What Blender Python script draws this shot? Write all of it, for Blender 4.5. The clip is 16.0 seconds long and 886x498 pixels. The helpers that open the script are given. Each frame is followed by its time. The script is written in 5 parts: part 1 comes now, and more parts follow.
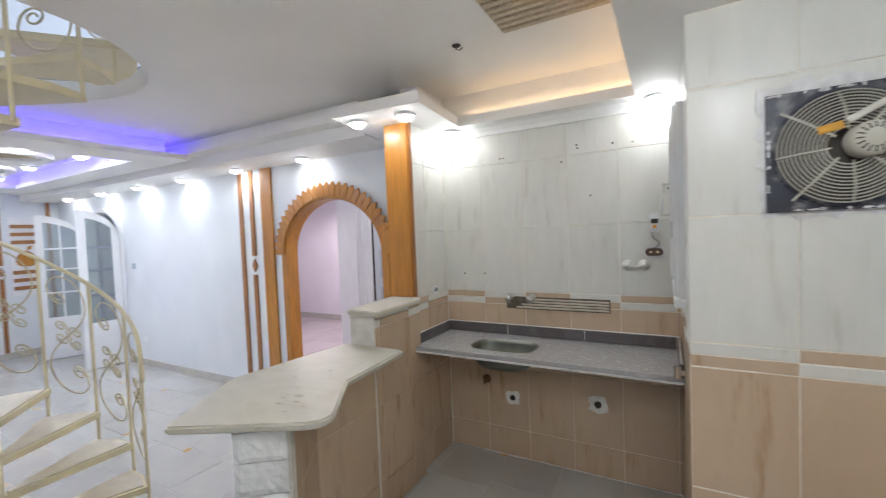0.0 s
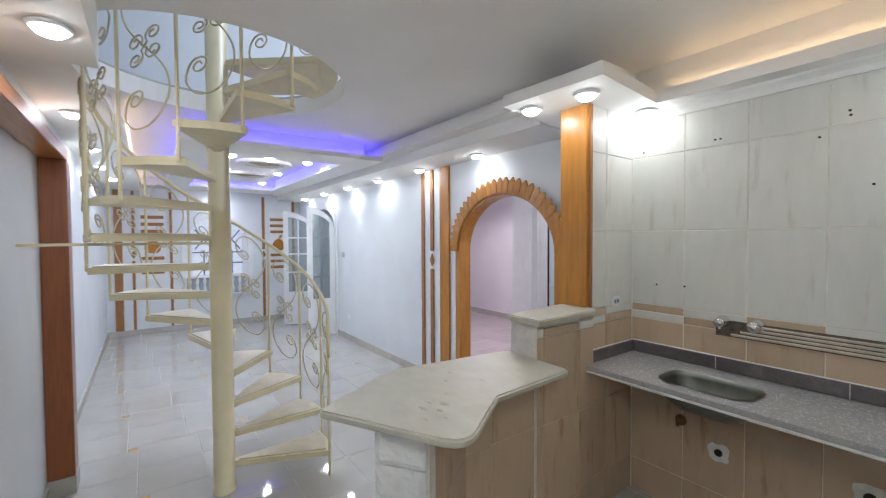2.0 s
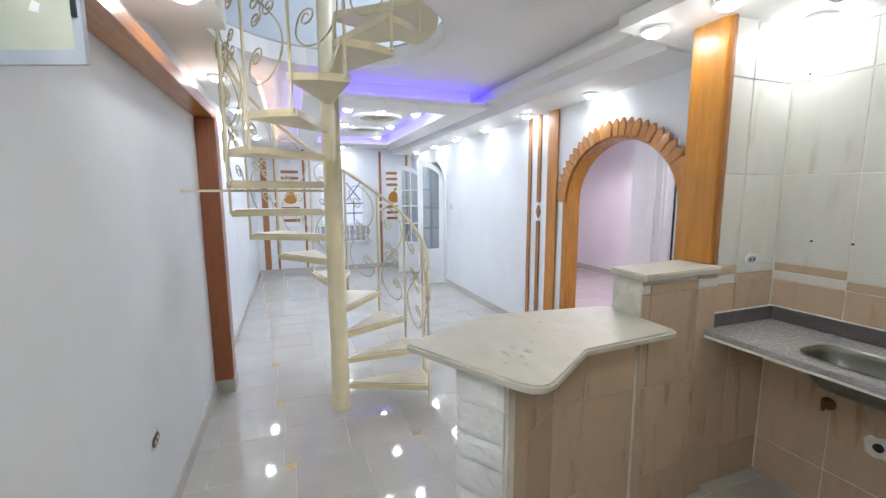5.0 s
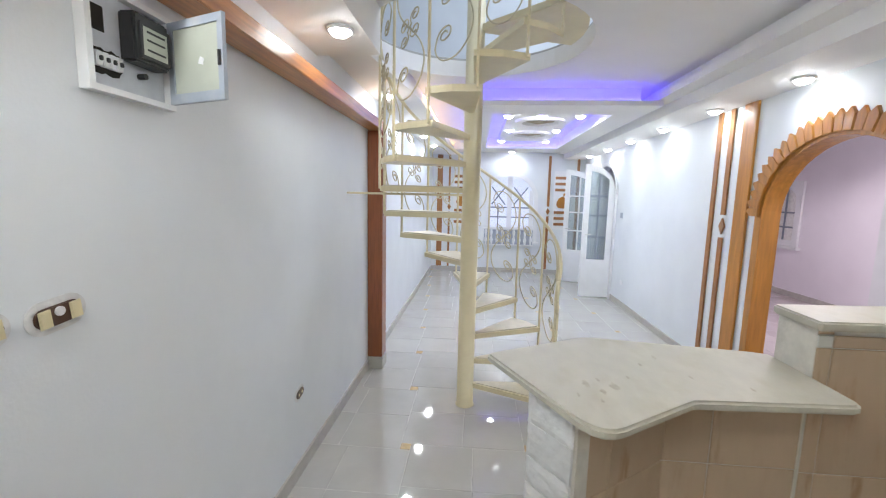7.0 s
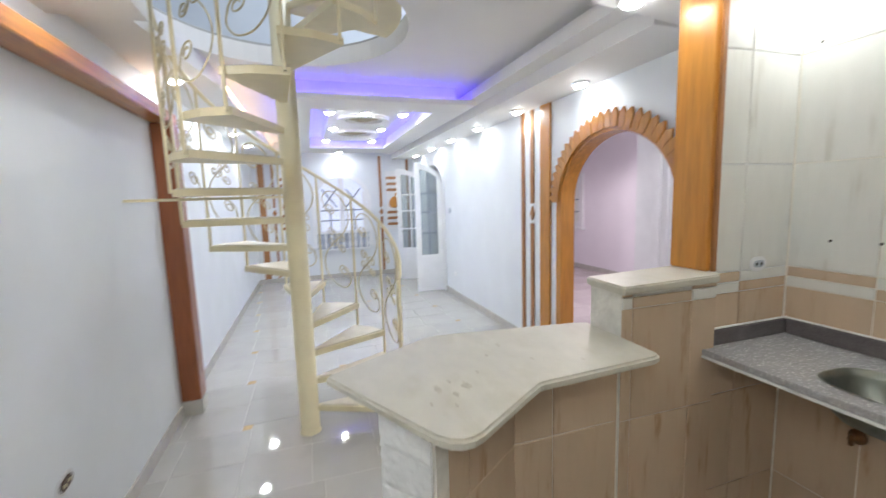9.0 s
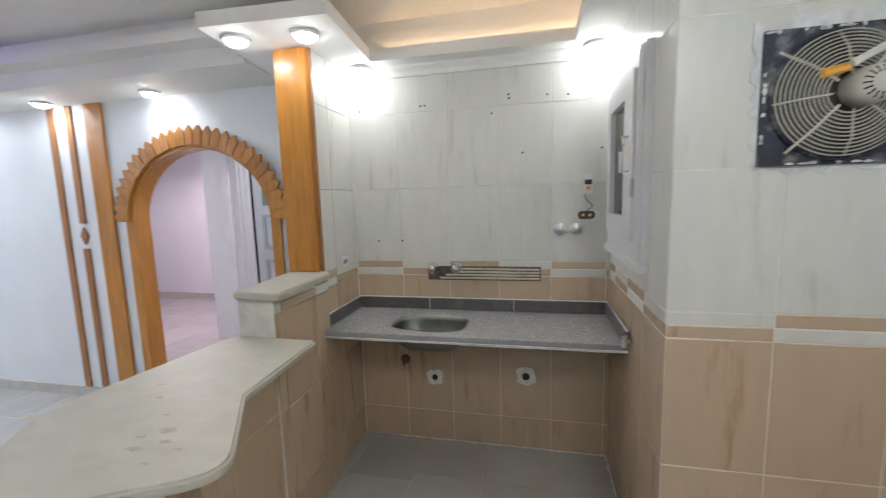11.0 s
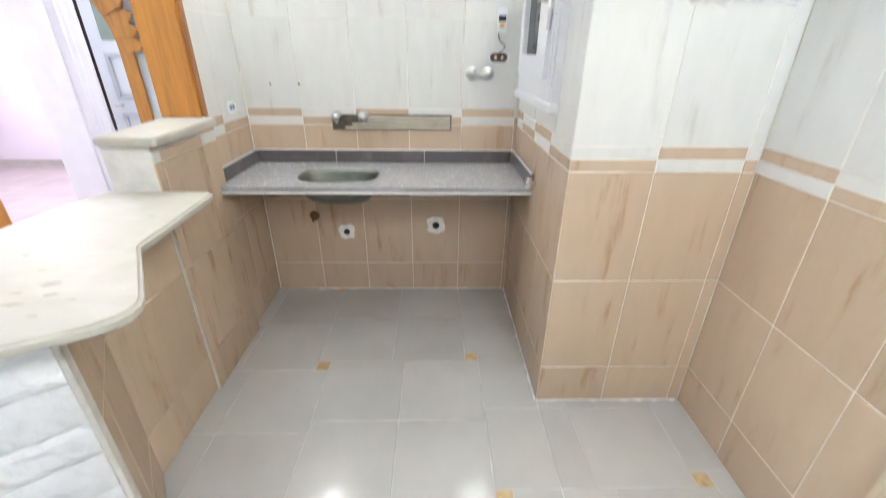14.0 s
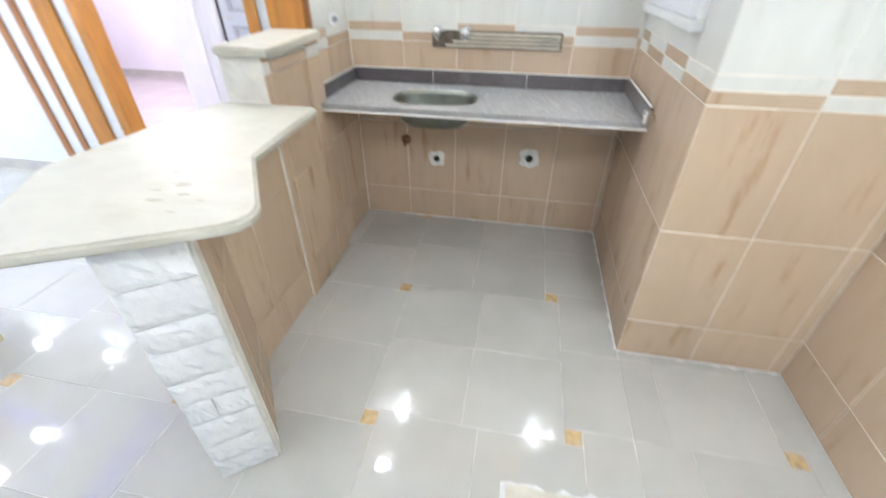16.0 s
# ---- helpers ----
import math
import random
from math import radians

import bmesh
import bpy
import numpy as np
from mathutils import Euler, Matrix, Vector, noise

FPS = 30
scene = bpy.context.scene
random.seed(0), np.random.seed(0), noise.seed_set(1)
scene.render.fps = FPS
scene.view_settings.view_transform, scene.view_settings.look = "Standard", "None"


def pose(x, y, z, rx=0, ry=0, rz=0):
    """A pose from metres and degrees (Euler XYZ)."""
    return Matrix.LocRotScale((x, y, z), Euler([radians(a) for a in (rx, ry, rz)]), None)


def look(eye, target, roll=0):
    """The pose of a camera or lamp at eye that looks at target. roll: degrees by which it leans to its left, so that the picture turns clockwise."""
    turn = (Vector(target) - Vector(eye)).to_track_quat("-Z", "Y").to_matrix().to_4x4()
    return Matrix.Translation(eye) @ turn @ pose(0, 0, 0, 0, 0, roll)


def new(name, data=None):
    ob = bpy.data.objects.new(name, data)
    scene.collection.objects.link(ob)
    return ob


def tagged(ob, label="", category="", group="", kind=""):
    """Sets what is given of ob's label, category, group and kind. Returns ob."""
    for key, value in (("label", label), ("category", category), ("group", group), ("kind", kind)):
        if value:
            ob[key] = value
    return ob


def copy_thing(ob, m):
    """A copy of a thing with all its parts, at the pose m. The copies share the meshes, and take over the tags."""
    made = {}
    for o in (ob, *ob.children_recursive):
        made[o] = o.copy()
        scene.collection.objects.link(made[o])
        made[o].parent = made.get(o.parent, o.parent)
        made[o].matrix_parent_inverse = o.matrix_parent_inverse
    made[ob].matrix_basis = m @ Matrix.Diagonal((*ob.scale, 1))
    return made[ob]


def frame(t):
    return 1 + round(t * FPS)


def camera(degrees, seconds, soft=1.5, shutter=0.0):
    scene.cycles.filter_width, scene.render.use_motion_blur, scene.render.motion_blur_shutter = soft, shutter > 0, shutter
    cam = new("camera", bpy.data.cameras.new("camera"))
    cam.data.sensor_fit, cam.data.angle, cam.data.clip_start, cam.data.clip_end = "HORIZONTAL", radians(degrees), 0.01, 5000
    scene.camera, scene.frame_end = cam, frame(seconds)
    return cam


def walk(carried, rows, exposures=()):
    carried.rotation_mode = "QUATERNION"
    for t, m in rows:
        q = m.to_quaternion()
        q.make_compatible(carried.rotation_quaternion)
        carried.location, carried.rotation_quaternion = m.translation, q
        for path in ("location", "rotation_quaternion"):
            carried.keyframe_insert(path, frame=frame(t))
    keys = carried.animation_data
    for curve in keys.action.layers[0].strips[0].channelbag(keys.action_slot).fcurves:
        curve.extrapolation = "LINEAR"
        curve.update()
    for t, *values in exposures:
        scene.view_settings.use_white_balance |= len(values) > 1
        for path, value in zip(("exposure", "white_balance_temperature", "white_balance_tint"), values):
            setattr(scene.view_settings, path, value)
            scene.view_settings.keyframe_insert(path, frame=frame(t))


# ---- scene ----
cam = camera(94.7, 16.0, soft=1.1, shutter=0.4)
PATH = [
    (0, (0.17, 0.167, 1.618), (-0.794, 1.917, 1.542), -2.3),
    (0.5, (0.098, 0.233, 1.621), (-1.083, 1.845, 1.543), -1.6),
    (1, (-0.011, 0.276, 1.623), (-1.296, 1.806, 1.535), -1.7),
    (1.5, (-0.004, 0.329, 1.605), (-1.474, 1.682, 1.522), -2.2),
    (2, (0.069, 0.407, 1.603), (-1.545, 1.587, 1.549), -0.3),
    (2.5, (0.11, 0.451, 1.588), (-1.582, 1.515, 1.544), -0.7),
    (3, (0.13, 0.449, 1.607), (-1.591, 1.465, 1.537), -0.7),
    (3.2, (0.130, 0.450, 1.606), (-1.592, 1.466, 1.538), -0.6),
    (5.3, (0.063, 0.520, 1.550), (-1.821, 1.110, 1.233), -0.3),
    (5.5, (0.044, 0.523, 1.549), (-1.854, 1.052, 1.209), -0.3),
    (6, (-0.044, 0.552, 1.578), (-1.988, 0.928, 1.294), 0.2),
    (6.5, (0.052, 0.703, 1.568), (-1.92, 0.487, 1.319), 0.6),
    (7, (0.114, 0.834, 1.57), (-1.863, 0.676, 1.312), 1.3),
    (7.5, (0.205, 0.903, 1.569), (-1.77, 0.754, 1.29), 1.0),
    (8, (0.25, 0.984, 1.545), (-1.697, 0.824, 1.118), 1.2),
    (8.5, (0.142, 1.016, 1.529), (-1.808, 1.128, 1.102), 0.1),
    (9, (-0.067, 0.877, 1.54), (-1.955, 1.488, 1.292), -1.8),
    (9.5, (-0.126, 0.783, 1.568), (-1.832, 1.821, 1.452), -0.5),
    (10, (-0.161, 0.621, 1.58), (-1.365, 2.195, 1.306), -2.1),
    (10.2, (-0.169, 0.575, 1.580), (-1.194, 2.272, 1.313), -2.2),
    (12.3, (-0.196, 0.415, 1.580), (-0.227, 2.400, 1.335), 0),
    (12.5, (-0.201, 0.415, 1.58), (-0.245, 2.401, 1.347), 0.2),
    (13, (-0.218, 0.417, 1.576), (-0.212, 2.411, 1.41), 0.7),
    (13.5, (-0.233, 0.434, 1.551), (-0.213, 2.39, 1.131), 0.3),
    (14, (-0.24, 0.459, 1.483), (-0.205, 2.26, 0.613), 0.5),
    (14.5, (-0.236, 0.478, 1.43), (-0.256, 2.045, 0.188), 0.7),
    (15, (-0.255, 0.509, 1.41), (-0.297, 1.96, 0.034), 0.9),
    (15.5, (-0.264, 0.521, 1.414), (-0.339, 1.968, 0.035), 0.2),
    (16, (-0.303, 0.493, 1.456), (-0.617, 2.097, 0.304), 0.1),
]
EXPOSE = [(0.0, 0.78, 6680, 14), (0.5, 0.60, 6700, 14), (1.5, 0.55, 6620, 13), (3.0, 0.64, 6600, 12), (5.5, 0.92, 6700, 12), (6.5, 0.87, 6720, 12), (7.0, 0.90, 6720, 12), (9.0, 0.93, 6800, 12),
          (9.6, 0.70, 6720, 12), (10.0, 0.66, 6720, 12), (12.5, 0.70, 6520, 13), (13.0, 0.69, 6520, 13), (13.5, 0.90, 6600, 15), (14.0, 1.80, 6450, 13), (15.0, 1.88, 6280, 11), (16.0, 1.9, 6280, 11)]
walk(cam, [(t, look(eye, target, roll)) for t, eye, target, roll in PATH], EXPOSE)

# ---- light ----
scene.view_settings.exposure = 0.0
world = bpy.data.worlds.new("world")
scene.world = world
world.use_nodes = True
sky = world.node_tree.nodes.new("ShaderNodeTexSky")
sky.sky_type, sky.sun_disc, sky.sun_elevation, sky.sun_rotation = "NISHITA", False, radians(35), radians(200)
world.node_tree.links.new(sky.outputs[0], world.node_tree.nodes["Background"].inputs[0])
world.node_tree.nodes["Background"].inputs[1].default_value = 0.12

LAMP_COL = (0.88, 0.965, 1.0)
HALL_COL = (0.80, 0.92, 1.0)
LAMP_W = 9.0


def lamp_light(x, y, z, watts, col=LAMP_COL, radius=0.05, globe=False):
    d = bpy.data.lights.new("lamp_bulb", "POINT" if globe else "SPOT")
    d.energy, d.color, d.shadow_soft_size = watts, col, radius
    if not globe:
        d.spot_size, d.spot_blend = radians(172), 0.35
    ob = new("lamp_bulb", d)
    ob.location = (x, y, z)
    return ob


def fill_panel_light(m, sx, sy, watts, col):
    d = bpy.data.lights.new("window_daylight", "AREA")
    d.shape, d.size, d.size_y, d.energy, d.color = "RECTANGLE", sx, sy, watts, col
    ob = new("window_daylight", d)
    ob.matrix_world = m
    return ob


# ---- materials ----
def mat(name, col, rough=0.5, metal=0.0, vary=0.06, scale=8.0, bump=0.0, bscale=60.0, spec=0.5, stain=None, stain_amt=0.0, stain_scale=3.0, obj_rand=0.0, stretch=(1, 1, 1), coat=0.0, rvary=0.0):
    m = bpy.data.materials.new(name)
    m.use_nodes = True
    nt = m.node_tree
    nd, ln = nt.nodes, nt.links
    b = nd["Principled BSDF"]
    b.inputs["Roughness"].default_value = rough
    b.inputs["Metallic"].default_value = metal
    b.inputs["Specular IOR Level"].default_value = spec
    b.inputs["Coat Weight"].default_value = coat
    b.inputs["Coat Roughness"].default_value = 0.06
    tc = nd.new("ShaderNodeTexCoord")
    mp = nd.new("ShaderNodeMapping")
    mp.inputs["Scale"].default_value = stretch
    ln.new(tc.outputs["Object"], mp.inputs[0])
    n1 = nd.new("ShaderNodeTexNoise")
    n1.inputs["Scale"].default_value, n1.inputs["Detail"].default_value = scale, 6
    ln.new(mp.outputs[0], n1.inputs["Vector"])
    ramp = nd.new("ShaderNodeMapRange")
    ramp.inputs["From Min"].default_value, ramp.inputs["From Max"].default_value = 0.3, 0.7
    ramp.inputs["To Min"].default_value, ramp.inputs["To Max"].default_value = 1 - vary, 1 + vary
    ln.new(n1.outputs[0], ramp.inputs[0])
    mul = nd.new("ShaderNodeMix")
    mul.data_type, mul.blend_type = "RGBA", "MULTIPLY"
    mul.inputs[0].default_value = 1.0
    mul.inputs[6].default_value = (*col, 1)
    ln.new(ramp.outputs[0], mul.inputs[7])
    out = mul.outputs[2]
    if stain is not None:
        n2 = nd.new("ShaderNodeTexNoise")
        n2.inputs["Scale"].default_value, n2.inputs["Detail"].default_value = stain_scale, 5
        ln.new(mp.outputs[0], n2.inputs["Vector"])
        r2 = nd.new("ShaderNodeMapRange")
        r2.inputs["From Min"].default_value, r2.inputs["From Max"].default_value = 0.52, 0.72
        r2.inputs["To Max"].default_value = stain_amt
        ln.new(n2.outputs[0], r2.inputs[0])
        mx = nd.new("ShaderNodeMix")
        mx.data_type = "RGBA"
        ln.new(r2.outputs[0], mx.inputs[0])
        ln.new(out, mx.inputs[6])
        mx.inputs[7].default_value = (*stain, 1)
        out = mx.outputs[2]
    if obj_rand:
        oi = nd.new("ShaderNodeObjectInfo")
        r3 = nd.new("ShaderNodeMapRange")
        r3.inputs["To Min"].default_value, r3.inputs["To Max"].default_value = 1 - obj_rand, 1 + obj_rand
        ln.new(oi.outputs["Random"], r3.inputs[0])
        m3 = nd.new("ShaderNodeMix")
        m3.data_type, m3.blend_type = "RGBA", "MULTIPLY"
        m3.inputs[0].default_value = 1.0
        ln.new(out, m3.inputs[6])
        ln.new(r3.outputs[0], m3.inputs[7])
        out = m3.outputs[2]
        # each piece takes its own cut of the grain
        add = nd.new("ShaderNodeVectorMath")
        add.operation = "SCALE"
        add.inputs["Scale"].default_value = 37.0
        cmb = nd.new("ShaderNodeCombineXYZ")
        for k in range(3):
            ln.new(oi.outputs["Random"], cmb.inputs[k])
        ln.new(cmb.outputs[0], add.inputs[0])
        ln.new(add.outputs[0], mp.inputs["Location"])
    ln.new(out, b.inputs["Base Color"])
    if rvary:
        rr = nd.new("ShaderNodeMapRange")
        rr.inputs["To Min"].default_value, rr.inputs["To Max"].default_value = max(0.02, rough - rvary), rough + rvary
        ln.new(n1.outputs[0], rr.inputs[0])
        ln.new(rr.outputs[0], b.inputs["Roughness"])
    if bump:
        n3 = nd.new("ShaderNodeTexNoise")
        n3.inputs["Scale"].default_value, n3.inputs["Detail"].default_value = bscale, 4
        ln.new(mp.outputs[0], n3.inputs["Vector"])
        bp = nd.new("ShaderNodeBump")
        bp.inputs["Strength"].default_value, bp.inputs["Distance"].default_value = bump, 0.01
        ln.new(n3.outputs[0], bp.inputs["Height"])
        ln.new(bp.outputs[0], b.inputs["Normal"])
    return m


def veined(name, col, vein, soft, rough=0.18, amount=0.7, rand=0.04):
    """Glazed tile: calm ground with a few upright, wandering veins; each tile takes its own cut."""
    m = mat(name, col, rough, vary=0.03, scale=6, obj_rand=rand, rvary=0.04, stain=soft, stain_amt=0.30, stain_scale=2.2, stretch=(2.5, 0.8, 2.5))
    nt = m.node_tree
    nd, ln = nt.nodes, nt.links
    b = nd["Principled BSDF"]
    base = b.inputs["Base Color"].links[0].from_socket
    tc, oi = nd.new("ShaderNodeTexCoord"), nd.new("ShaderNodeObjectInfo")
    mp = nd.new("ShaderNodeMapping")
    mp.inputs["Scale"].default_value = (9.0, 1.5, 1.0)
    mp.inputs["Rotation"].default_value = (0, 0, radians(-11))
    cmb = nd.new("ShaderNodeCombineXYZ")
    sc = nd.new("ShaderNodeMath")
    sc.operation = "MULTIPLY"
    sc.inputs[1].default_value = 91.0
    ln.new(oi.outputs["Random"], sc.inputs[0])
    for k in range(3):
        ln.new(sc.outputs[0], cmb.inputs[k])
    ln.new(tc.outputs["Object"], mp.inputs[0])
    ln.new(cmb.outputs[0], mp.inputs["Location"])
    n = nd.new("ShaderNodeTexNoise")
    n.inputs["Scale"].default_value, n.inputs["Detail"].default_value, n.inputs["Roughness"].default_value = 2.1, 4.0, 0.55
    ln.new(mp.outputs[0], n.inputs["Vector"])
    mask = nd.new("ShaderNodeTexNoise")
    mask.inputs["Scale"].default_value = 1.1
    ln.new(mp.outputs[0], mask.inputs["Vector"])
    mk = nd.new("ShaderNodeMapRange")
    mk.inputs["From Min"].default_value, mk.inputs["From Max"].default_value = 0.40, 0.60
    ln.new(mask.outputs[0], mk.inputs[0])
    last = base
    for lo, hi, strength in ((0.50, 0.72, 0.55 * amount), (0.60, 0.70, amount)):
        r = nd.new("ShaderNodeMapRange")
        r.inputs["From Min"].default_value, r.inputs["From Max"].default_value = lo, hi
        r.inputs["To Max"].default_value = strength
        ln.new(n.outputs[0], r.inputs[0])
        f = nd.new("ShaderNodeMath")
        f.operation = "MULTIPLY"
        ln.new(r.outputs[0], f.inputs[0])
        ln.new(mk.outputs[0], f.inputs[1])
        mx = nd.new("ShaderNodeMix")
        mx.data_type = "RGBA"
        ln.new(f.outputs[0], mx.inputs[0])
        ln.new(last, mx.inputs[6])
        mx.inputs[7].default_value = (*vein, 1)
        last = mx.outputs[2]
    ln.new(last, b.inputs["Base Color"])
    return m


def glow(name, col, strength):
    m = bpy.data.materials.new(name)
    m.use_nodes = True
    b = m.node_tree.nodes["Principled BSDF"]
    b.inputs["Base Color"].default_value = (*col, 1)
    b.inputs["Emission Color"].default_value = (*col, 1)
    b.inputs["Emission Strength"].default_value = strength
    return m


def glass(name, col, rough=0.02, trans=1.0):
    m = bpy.data.materials.new(name)
    m.use_nodes = True
    b = m.node_tree.nodes["Principled BSDF"]
    b.inputs["Base Color"].default_value = (*col, 1)
    b.inputs["Roughness"].default_value = rough
    b.inputs["Transmission Weight"].default_value = trans
    b.inputs["IOR"].default_value = 1.45
    return m


WHITE = mat("white_wall_paint", (0.765, 0.795, 0.83), 0.55, vary=0.03, scale=2.5, bump=0.08, bscale=90, stain=(0.67, 0.70, 0.74), stain_amt=0.35, stain_scale=1.3)
CEIL = mat("white_ceiling_paint", (0.87, 0.86, 0.845), 0.6, vary=0.03, scale=1.5, bump=0.06, bscale=70)
PINK = mat("lavender_wall_paint", (0.85, 0.805, 0.865), 0.5, vary=0.03, scale=2.0, bump=0.06, bscale=90)
GLOSSW = mat("white_gloss_paint", (0.82, 0.83, 0.85), 0.28, vary=0.03, scale=6, bump=0.04)
TILE_UP = veined("cream_veined_tile", (0.71, 0.71, 0.675), (0.46, 0.43, 0.36), (0.63, 0.62, 0.57), 0.30, 0.34, 0.02)
TILE_LO = veined("tan_veined_tile", (0.58, 0.44, 0.318), (0.37, 0.22, 0.11), (0.53, 0.395, 0.275), 0.24, 0.55, 0.05)
GROUT = mat("pale_grout", (0.80, 0.76, 0.68), 0.9, vary=0.10, scale=14, bump=0.3, bscale=120)
GROUT_FL = mat("grey_grout", (0.53, 0.515, 0.49), 0.7, vary=0.25, scale=10, bump=0.2)
FLOOR = mat("polished_porcelain", (0.50, 0.49, 0.465), 0.045, vary=0.05, scale=3, stain=(0.44, 0.425, 0.40), stain_amt=0.45, stain_scale=4, obj_rand=0.03, rvary=0.025, coat=0.35)
INSERT = mat("ochre_tile_insert", (0.56, 0.40, 0.21), 0.25, vary=0.2, scale=40, stain=(0.55, 0.50, 0.40), stain_amt=0.95, stain_scale=11, obj_rand=0.15)
MORTAR = mat("smeared_white_cement", (0.72, 0.72, 0.73), 0.75, vary=0.16, scale=22, bump=0.6, bscale=40, stain=(0.58, 0.56, 0.52), stain_amt=0.7, stain_scale=7)
PATCHT = mat("patched_tile", (0.60, 0.565, 0.48), 0.35, vary=0.12, scale=15, stain=(0.70, 0.69, 0.68), stain_amt=0.9, stain_scale=13)
GRANITE = mat("grey_granite", (0.37, 0.365, 0.375), 0.25, vary=0.12, scale=120, stain=(0.44, 0.42, 0.41), stain_amt=0.6, stain_scale=9, rvary=0.1)
SINKST = mat("dull_sink_steel", (0.21, 0.22, 0.195), 0.33, 0.8, vary=0.12, scale=20)
GRANITE_D = mat("dark_grey_granite", (0.12, 0.105, 0.11), 0.3, vary=0.25, scale=150, stain=(0.22, 0.20, 0.20), stain_amt=0.5, stain_scale=10)
MARBLE = mat("cream_marble", (0.54, 0.52, 0.45), 0.5, vary=0.06, scale=9, stain=(0.47, 0.44, 0.35), stain_amt=0.55, stain_scale=7, stretch=(1, 1.9, 1), rvary=0.10, bump=0.04)
MARBLE_ST = mat("marble_stain", (0.455, 0.425, 0.345), 0.55, vary=0.2, scale=30)
HONEY = mat("honey_varnished_wood", (0.51, 0.215, 0.036), 0.33, vary=0.2, scale=4, stretch=(9, 9, 0.9), stain=(0.38, 0.135, 0.018), stain_amt=0.6, stain_scale=2.2, coat=0.2, bump=0.04)
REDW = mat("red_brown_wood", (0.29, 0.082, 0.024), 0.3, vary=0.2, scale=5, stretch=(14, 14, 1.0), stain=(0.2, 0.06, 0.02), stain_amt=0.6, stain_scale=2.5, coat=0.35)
# same wood with lengthwise grain; the beam's lamplight is put into a lighter colour
REDW_LIT = mat("lit_red_brown_wood_lengthwise", (0.48, 0.19, 0.05), 0.3, vary=0.25, scale=5, stretch=(1, 14, 14), stain=(0.2, 0.06, 0.02), stain_amt=0.6, stain_scale=2.5, coat=0.35)
STRIPE = mat("brown_wood_trim", (0.36, 0.155, 0.055), 0.35, vary=0.2, scale=6, stretch=(10, 10, 1), coat=0.2)
CREAM = mat("cream_enamel", (0.77, 0.69, 0.47), 0.35, vary=0.05, scale=7, bump=0.05, bscale=30, stain=(0.66, 0.56, 0.35), stain_amt=0.35, stain_scale=6)
# the stair's cream, darkened so that the scrolls carry their shade
IRON = mat("shaded_cream_iron", (0.60, 0.53, 0.36), 0.4, vary=0.15, scale=25)
TREADM = mat("worn_tread_marble", (0.70, 0.64, 0.52), 0.35, vary=0.1, scale=9, stain=(0.5, 0.43, 0.32), stain_amt=0.6, stain_scale=6)
STONE = mat("white_painted_stone", (0.78, 0.79, 0.80), 0.6, vary=0.06, scale=9, bump=1.0, bscale=22, stain=(0.6, 0.61, 0.62), stain_amt=0.35, stain_scale=14, obj_rand=0.04)
PLASTER = mat("raw_white_plaster", (0.70, 0.68, 0.63), 0.85, vary=0.1, scale=18, bump=0.5, bscale=35)
STEEL = mat("brushed_steel", (0.60, 0.60, 0.58), 0.28, 0.95, vary=0.08, scale=30)
CHROME = mat("chrome", (0.75, 0.75, 0.76), 0.12, 1.0, vary=0.04)
BLACKP = mat("black_plastic", (0.025, 0.025, 0.027), 0.4, vary=0.2, scale=20)
FANBLUE = mat("navy_fan_plate", (0.022, 0.025, 0.045), 0.4, vary=0.3, scale=12, stain=(0.55, 0.55, 0.55), stain_amt=0.5, stain_scale=16)
GRILLE = mat("grey_wire", (0.54, 0.52, 0.46), 0.45, 0.0, vary=0.08)
BLADE = mat("dusty_blade_and_duct_shade", (0.06, 0.052, 0.042), 0.6, 0.1, vary=0.25, scale=10)
ORANGEP = mat("orange_plastic", (0.75, 0.38, 0.06), 0.4)
BROWNP = mat("brown_switch_plate", (0.075, 0.035, 0.02), 0.3, vary=0.1)
IVORY = mat("ivory_rocker", (0.75, 0.66, 0.42), 0.35)
GREYMET = mat("grey_painted_metal", (0.42, 0.47, 0.55), 0.4, 0.2, vary=0.08, scale=14, stain=(0.62, 0.63, 0.62), stain_amt=0.5, stain_scale=12)
CAULK = mat("white_caulk", (0.78, 0.78, 0.76), 0.6, vary=0.12, scale=30)
BEIGEM = mat("yellowed_plastic_window", (0.50, 0.53, 0.46), 0.3, vary=0.08)
SLAT = mat("brown_pvc_slat", (0.58, 0.48, 0.35), 0.35, vary=0.15, scale=8, stretch=(8, 8, 1))
SLAT_D = mat("dark_slat_gap", (0.2, 0.15, 0.10), 0.6)
BASE = mat("greige_skirting", (0.52, 0.495, 0.465), 0.25, vary=0.08, scale=10)
CHASE_SHADE = mat("chase_shade_brown", (0.13, 0.105, 0.08), 0.9, vary=0.3, scale=30, bump=0.5)
PIPE = mat("aged_plastic_pipe", (0.55, 0.50, 0.41), 0.5, vary=0.15, scale=20)
BOXBACK = mat("pale_lavender_metal", (0.62, 0.64, 0.70), 0.4, vary=0.08, scale=14, stain=(0.5, 0.52, 0.58), stain_amt=0.5, stain_scale=10)
RAILBACK = mat("blue_grey_panel", (0.40, 0.44, 0.52), 0.4, vary=0.1)
BRASS = mat("tarnished_brass", (0.22, 0.12, 0.055), 0.45, 0.6, vary=0.3, scale=30)
# near-black for holes and gaps: their inner shade is in the colour
DARK = mat("cavity_shade", (0.03, 0.025, 0.02), 0.9)
BULB = glow("lamp_glass", (0.92, 0.98, 1.0), 30.0)
ORANGE_LED = glow("orange_led_strip", (1.0, 0.72, 0.42), 4.0)
BLUE_LED = glow("blue_led_strip", (0.13, 0.10, 1.0), 5.0)
